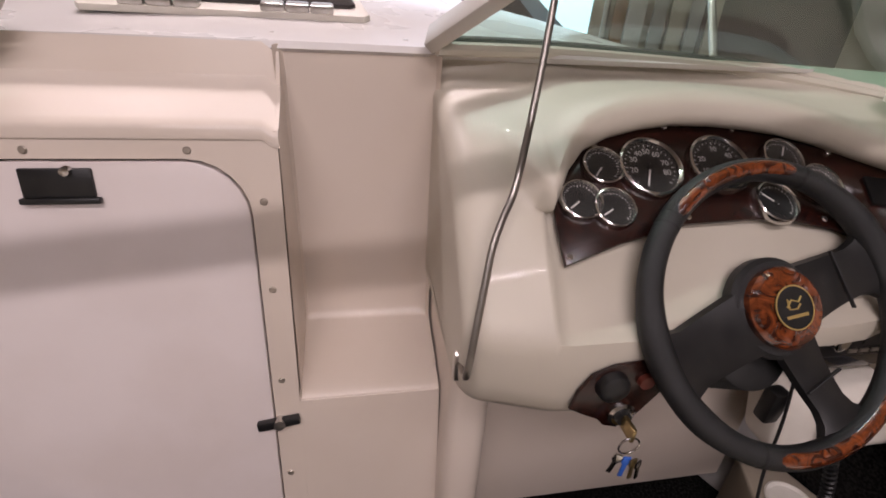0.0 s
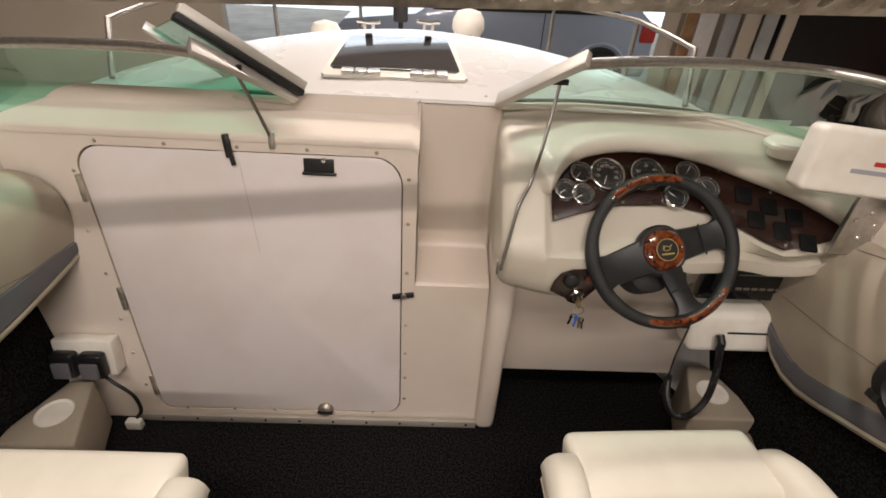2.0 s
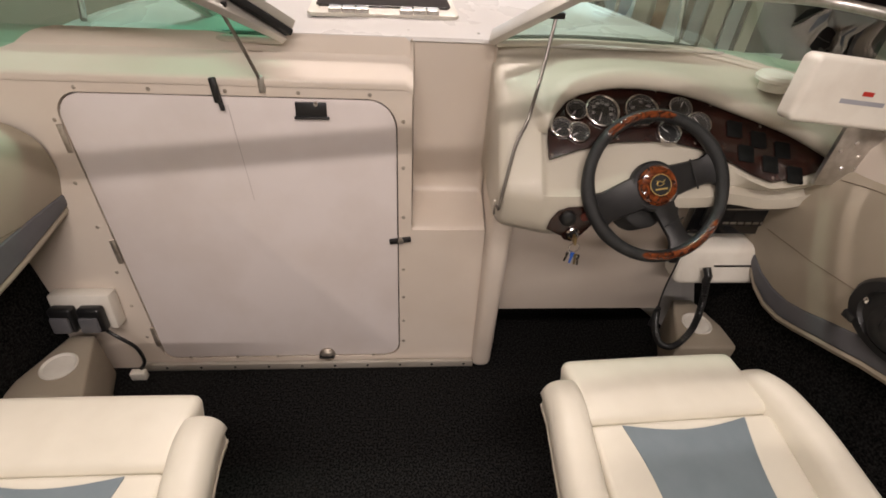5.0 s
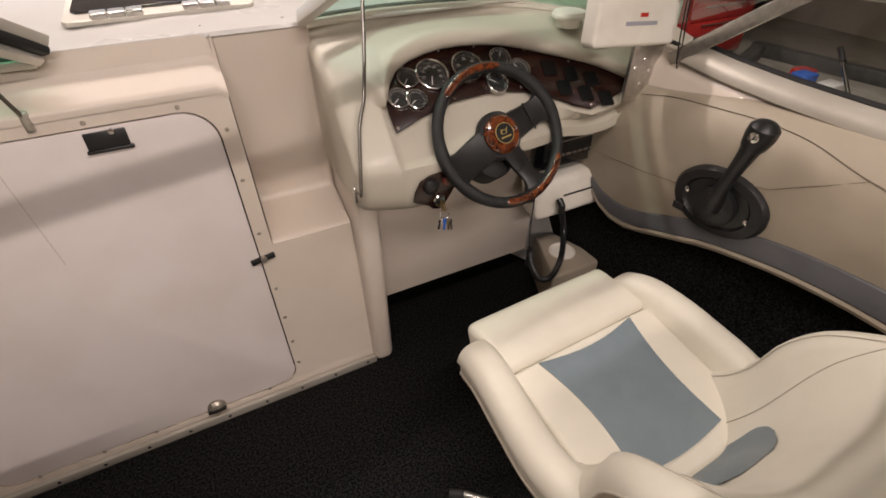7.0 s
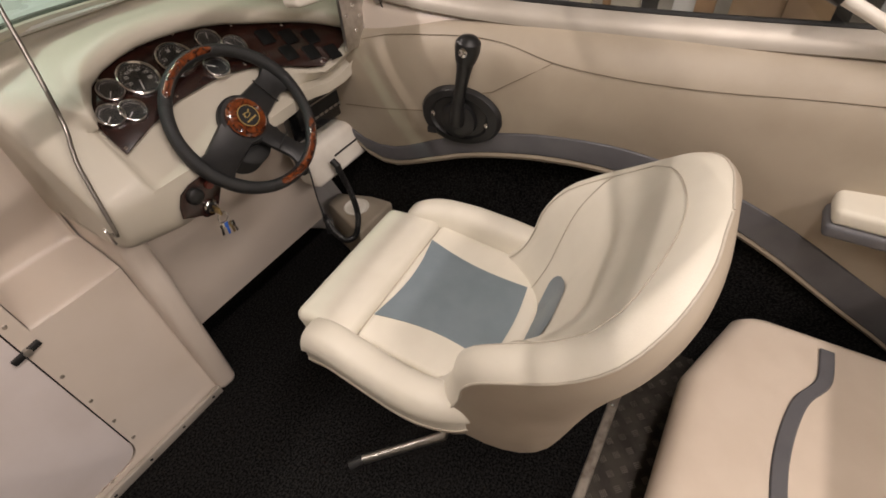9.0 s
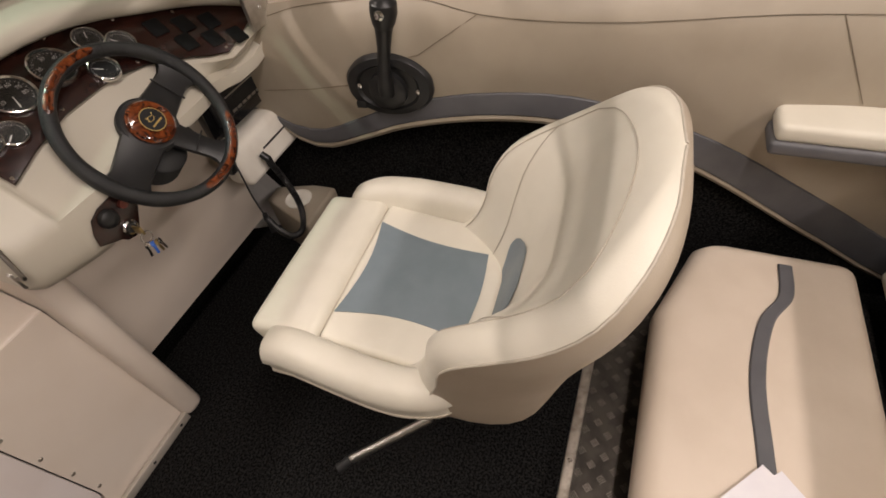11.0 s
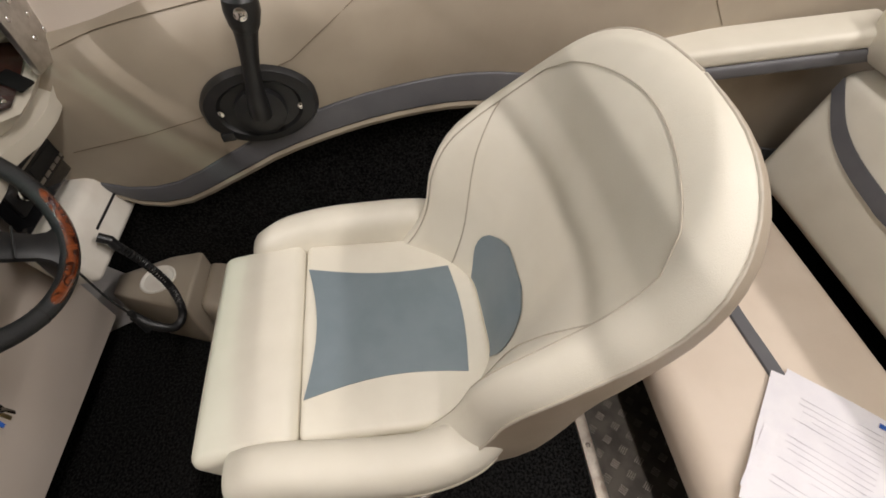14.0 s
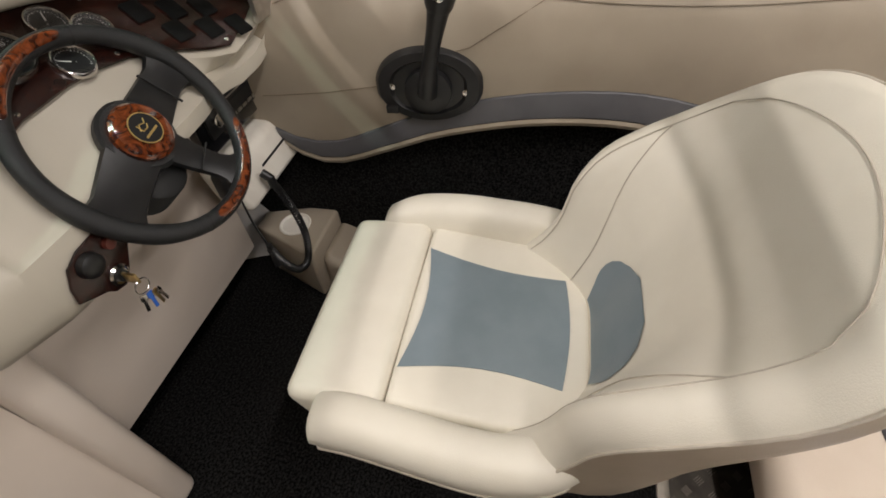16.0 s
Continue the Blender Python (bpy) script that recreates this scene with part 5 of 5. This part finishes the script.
for k in range(2):
    part("antenna_wire", tube(smooth_path([(1.19 + 0.01 * k, 0.46, 1.17), (1.19 + 0.012 * k, 0.45, 1.08), (1.20 + 0.015 * k, 0.44, 0.97), (1.215 + 0.02 * k, 0.43, 0.93)], 6), 0.0022, 6), BLACK, plot)
puck = thing("antenna_puck", "white round satellite antenna puck on the dash", "antenna")
part("foot", lathe([(0.036, 0.0), (0.036, 0.022), (0.030, 0.024)], 24, pose(1.03, 0.715, 1.016)), WHITEP, puck)
part("dome", lathe([(0.042, 0.022), (0.052, 0.026), (0.052, 0.034), (0.046, 0.042), (0.026, 0.046), (0, 0.047)], 32, pose(1.03, 0.715, 1.016)), WHITEP, puck)

# ---- canopy tube beside the side window ----
arm = thing("canopy_tube", "white canopy tube with a black end fitting", "canopy tube")
part("tube", tube([(1.30, -0.65, 1.072), (1.30, -0.87, 0.973)], 0.013, 12), WHITEP, arm)
part("fitting", tube([(1.30, -0.62, 1.085), (1.30, -0.665, 1.066)], 0.019, 12), BLACK, arm)

# ---- slotted steel channel across the boat ----
chan = thing("slotted_channel", "galvanised slotted steel channel hung across the boat", "steel channel")
holes = [rounded(-1.9 + 0.05 * i, -0.036, -1.878 + 0.05 * i, 0.0, 0.008, 4) for i in range(76)]
CM = pose(0, 0.219, 1.414, 0, -1.4, YAW) @ frame_on((0, 0, 0), (1, 0, 0), (0, -0.62, 0.78))
part("web", holed([(-1.95, -0.05), (1.95, -0.05), (1.95, 0.05), (-1.95, 0.05)], holes, 0.0025, CM), WORN, chan, smooth=False)
part("lower_flange", moved(box(-1.95, -0.05, -0.035, 1.95, -0.0475, 0.0), CM), WORN, chan, smooth=False)
part("upper_flange", moved(box(-1.95, 0.0475, -0.035, 1.95, 0.05, 0.0), CM), WORN, chan, smooth=False)
for x in (-1.85, 1.85):
    part("hanger_rod", tube([(x, 0.25 + x * 0.078, 1.42 + x * 0.024), (x, 0.25 + x * 0.078, 3.205)], 0.006, 8), ALU, chan)


# ---- workshop round the boat ----
CONC = material("grey concrete", (0.34, 0.31, 0.27), 0.8, second=(0.26, 0.235, 0.2), scale=1.5, bump=0.3, bump_scale=40, stain=0.5, stain_colour=(0.12, 0.1, 0.08))
PLASTER = material("cream painted wall", (0.50, 0.44, 0.36), 0.85, second=(0.44, 0.38, 0.3), scale=1.2, bump=0.1, bump_scale=30)
TIMBER = material("rough sawn timber", (0.34, 0.20, 0.10), 0.75, second=(0.22, 0.12, 0.06), scale=7, bump=0.3, bump_scale=60)
SHEET = material("grey board", (0.38, 0.38, 0.37), 0.7, second=(0.30, 0.30, 0.29), scale=3)
CARPAINT = material("blue grey car paint", (0.40, 0.46, 0.58), 0.3, 0.15, second=(0.38, 0.44, 0.56), scale=3, coat=0.8)
TYRE = material("black tyre", (0.018, 0.018, 0.018), 0.8)
REDP = material("red painted steel", (0.42, 0.03, 0.025), 0.4, second=(0.34, 0.025, 0.02), scale=4)

FLOOR_Z = -0.7
solo("workshop_floor", box(-5.2, -5.2, -0.78, 9.2, 5.0, FLOOR_Z), CONC, "stained grey concrete workshop floor", "floor", "structure")
solo("driveway", box(-9, 5.0, -0.78, 9, 14, -0.25), CONC, "pale concrete driveway outside the workshop", "ground", "structure")
solo("wall_aft", box(-5.2, -5.35, -0.78, 9.2, -5.2, 3.2), PLASTER, "plain workshop wall", "wall", "structure")
solo("wall_west", box(-5.35, -5.2, -0.78, -5.2, 5.0, 3.2), PLASTER, "plain workshop wall", "wall", "structure")
solo("wall_east", box(9.2, -5.2, -0.78, 9.35, 5.0, 3.2), PLASTER, "plain workshop wall", "wall", "structure")
solo("wall_front_left", box(-5.2, 5.0, -0.78, -2.1, 5.12, 3.2), PLASTER, "workshop wall beside the doorway", "wall", "structure")
solo("wall_front_right", box(2.6, 5.0, -0.78, 9.2, 5.12, 3.2), PLASTER, "workshop wall beside the doorway", "wall", "structure")
solo("wall_front_top", box(-2.1, 5.0, 2.3, 2.6, 5.12, 3.2), PLASTER, "workshop wall over the doorway", "wall", "structure")
solo("ceiling", box(-5.2, -5.2, 3.2, 9.2, 5.12, 3.3), PLASTER, "plain workshop ceiling", "ceiling", "structure")
solo("backdrop", box(-14, 13.8, -1, 14, 14, 7), glow("bright overcast daylight", (0.85, 0.92, 1.0), 2.2), "bright daylight beyond the driveway", "backdrop", "structure")

car = thing("parked_car", "blue grey parked hatchback seen outside the doorway", "car")
prof = [(-2.4, 0.32), (-2.42, 0.62), (-2.2, 0.82), (-1.3, 0.92), (-0.6, 1.36), (0.2, 1.46), (1.1, 1.42), (1.62, 1.02), (1.75, 0.92), (1.78, 0.45), (1.72, 0.3)]
rows = []
for w, sc in ((-0.86, 0.9), (-0.84, 1.0), (-0.5, 1.02), (0.5, 1.02), (0.84, 1.0), (0.86, 0.9)):
    rows.append([(x * (0.985 if abs(w) > 0.85 else 1), w, 0.3 + (z - 0.3) * sc) for x, z in prof])
CARM = pose(1.15, 7.0, -0.25)
part("body", moved(grid(rows), CARM), CARPAINT, car, sharp=30)
for w, d in ((-0.845, 1), (0.845, -1)):
    part("side_panel", plate([(x * d, z) for x, z in (prof if d > 0 else prof)], 0.012, 0.003, CARM @ frame_on((0, w, 0), (d, 0, 0), (0, 0, 1))), CARPAINT, car)
for w in (-0.845, 0.845):
    for x in (-1.5, 1.12):
        wm = CARM @ frame_on((x, w * 1.01, 0.32), (1, 0, 0), (0, 0, 1))
        ty = part("tyre", lathe([(0.2, -0.1), (0.30, -0.1), (0.325, -0.06), (0.325, 0.03), (0.30, 0.05), (0.22, 0.05), (0.21, 0.03)], 36, wm), TYRE, car)
        part("rim", lathe([(0.21, 0.0), (0.21, 0.035), (0.195, 0.04), (0.18, 0.02), (0.06, 0.03), (0, 0.035)], 30, wm), ALU, ty)
        for k in range(5):
            part("spoke", moved(box(0.04, -0.025, 0.02, 0.2, 0.025, 0.045, 0.008), wm @ pose(0, 0, 0, 0, 0, 72 * k)), ALU, ty)
        part("wheel_arch", moved(tube([(0.36 * math.cos(a), 0.36 * math.sin(a), 0.0) for a in np.linspace(0, math.pi, 20)], 0.025, 8), wm), CARPAINT, car)
part("window_glass", moved(plate([(-1.1, 0.98), (-0.55, 1.32), (0.15, 1.39), (0.95, 1.34), (1.3, 1.02)], 0.01, 0, CARM @ frame_on((0, -0.862, 0), (1, 0, 0), (0, 0, 1))), Matrix()), BLACK, car, "dark side glass")
part("tail_lamp", moved(box(1.58, -0.885, 0.72, 1.78, -0.70, 0.95, 0.03), CARM), RED, car, "red tail lamp")
part("door_gap", moved(box(0.32, -0.868, 0.34, 0.33, -0.862, 1.0), CARM), BLACK, car, smooth=False)

# timber and boards standing along the starboard side and by the doorway
random.seed(4)
BROWN = material("brown plywood", (0.26, 0.165, 0.09), 0.7, second=(0.18, 0.11, 0.06), scale=5, bump=0.2, bump_scale=60)
kinds = [(SHEET, "grey sheet board standing against a rack"), (PLASTER, "pale painted board standing against a rack"), (TIMBER, "brown timber board standing against a rack"), (PLASTER, "pale painted board standing against a rack"), (BLACK, "dark board standing against a rack"), (WHITE_GEL, "white board standing against a rack"), (TIMBER, "brown timber board standing against a rack"), (BROWN, "brown plywood board standing against a rack"), (BROWN, "brown plywood board standing against a rack"), (BLACK, "dark board standing against a rack"), (SHEET, "grey sheet board standing against a rack"), (BROWN, "brown plywood board standing against a rack"), (TIMBER, "brown timber board standing against a rack"), (PLASTER, "pale painted board standing against a rack"), (TIMBER, "brown timber board standing against a rack")]
y = 0.50
for i, (mat, lab) in enumerate(kinds):
    w = (0.10, 0.13, 0.08, 0.16, 0.09, 0.14, 0.10, 0.24, 0.20, 0.10, 0.20, 0.16, 0.14, 0.2, 0.2)[i]
    y -= w / 2
    solo("standing_board", moved(box(-0.012, -w / 2 + 0.004, 0, 0.012, w / 2 - 0.004, 2.2 + 0.3 * random.random(), 0.003), pose(2.75 + random.uniform(-0.03, 0.03), y, FLOOR_Z, random.uniform(-2, 2), 6, 0)), mat, lab, "board", group="standing boards")
    y -= w / 2 + 0.01
for i, (x, w, mat, lab) in enumerate(((1.55, 0.16, PLASTER, "pale painted board leaning on the wall"), (1.75, 0.12, TIMBER, "brown timber board leaning on the wall"), (1.92, 0.18, WHITE_GEL, "white board leaning on the wall"), (2.16, 0.14, SHEET, "grey sheet board leaning on the wall"), (2.36, 0.16, PLASTER, "pale painted board leaning on the wall"), (2.55, 0.14, SHEET, "grey sheet board leaning on the wall"), (2.75, 0.12, PLASTER, "pale painted board leaning on the wall"))):
    solo("leaning_board", moved(box(-w / 2, -0.012, 0, w / 2, 0.012, 2.7, 0.003), pose(x + 0.75, 4.5, FLOOR_Z, -8, 5, 0)), mat, lab, "board", group="leaning boards")
solo("dark_sheet", box(3.5, 4.86, FLOOR_Z, 5.4, 4.9, 2.4, 0.01), BLACK, "large dark sheet standing against the front wall", "sheet")

chest = thing("tool_chest", "red painted steel tool chest on the workshop floor", "tool chest")
part("body", box(5.5, 3.75, -0.62, 6.7, 4.35, 0.75, 0.02), REDP, chest)
for k in range(6):
    dr = part("drawer", box(5.55, 3.735, -0.58 + 0.215 * k, 6.65, 3.752, -0.39 + 0.215 * k, 0.006), REDP, chest)
    part("handle", box(5.75, 3.715, -0.43 + 0.215 * k, 6.45, 3.736, -0.415 + 0.215 * k, 0.004), ALU, dr)
for x in (5.58, 6.62):
    for yy in (3.84, 4.26):
        part("castor", lathe([(0.05, FLOOR_Z), (0.05, -0.65), (0.03, -0.61)], 14, pose(x, yy, 0)), RUBBER, chest)
DARKSTEEL = material("dark painted steel", (0.05, 0.05, 0.048), 0.5, second=(0.08, 0.075, 0.07), scale=9)
ORANGE = material("orange painted steel", (0.55, 0.10, 0.03), 0.45)
lift = thing("lift_base", "dark steel base frame of a vehicle lift on the floor", "lift")
part("beam", moved(box(-1.1, -0.08, 0, 1.1, 0.08, 0.16, 0.01), pose(5.9, 3.2, FLOOR_Z, 0, 0, 22)), DARKSTEEL, lift)
part("beam", moved(box(-1.0, -0.08, 0, 1.0, 0.08, 0.16, 0.01), pose(7.15, 2.75, FLOOR_Z, 0, 0, 100)), DARKSTEEL, lift)
part("foot", moved(box(-0.14, -0.14, 0, 0.14, 0.14, 0.22, 0.02), pose(5.0, 2.85, FLOOR_Z, 0, 0, 22)), ALU, lift)
part("post", moved(box(-0.09, -0.09, 0, 0.09, 0.09, 2.4, 0.01), pose(6.9, 1.72, FLOOR_Z)), DARKSTEEL, lift)
part("guard_post", moved(tube([(0, 0, 0), (0.15, -0.1, 1.2)], 0.07, 14), pose(6.75, 1.45, FLOOR_Z)), ORANGE, lift, "orange guard post")
jack = thing("trolley_jack", "small grey trolley jack with a long handle on the floor", "jack")
part("frame", moved(box(-0.32, -0.11, 0.04, 0.32, 0.11, 0.16, 0.03, 3), pose(5.6, 1.55, FLOOR_Z, 0, 0, 20)), ALU, jack)
part("handle", tube([(5.45, 1.55, FLOOR_Z + 0.1), (5.9, 2.15, FLOOR_Z + 0.55)], 0.02, 10), CHROME, jack)
part("grip", tube([(5.85, 2.09, FLOOR_Z + 0.51), (5.95, 2.22, FLOOR_Z + 0.6)], 0.03, 10), BLACK, jack)
for dx in (-0.25, 0.25):
    part("wheel", moved(tube([(dx, -0.13, 0.05), (dx, 0.13, 0.05)], 0.05, 16), pose(5.6, 1.55, FLOOR_Z, 0, 0, 20)), RUBBER, jack)
for i, (x, yy, mat, h) in enumerate(((6.3, 2.6, BLUEP, 0.18), (6.55, 2.75, RED, 0.14), (6.45, 2.35, WHITE_GEL, 0.12), (5.2, 2.0, TIMBER, 0.06))):
    solo("storage_bin", box(x - 0.12, yy - 0.1, FLOOR_Z, x + 0.12, yy + 0.1, FLOOR_Z + h, 0.02), mat, "small plastic bin on the workshop floor", "bin", group="bins on the floor")
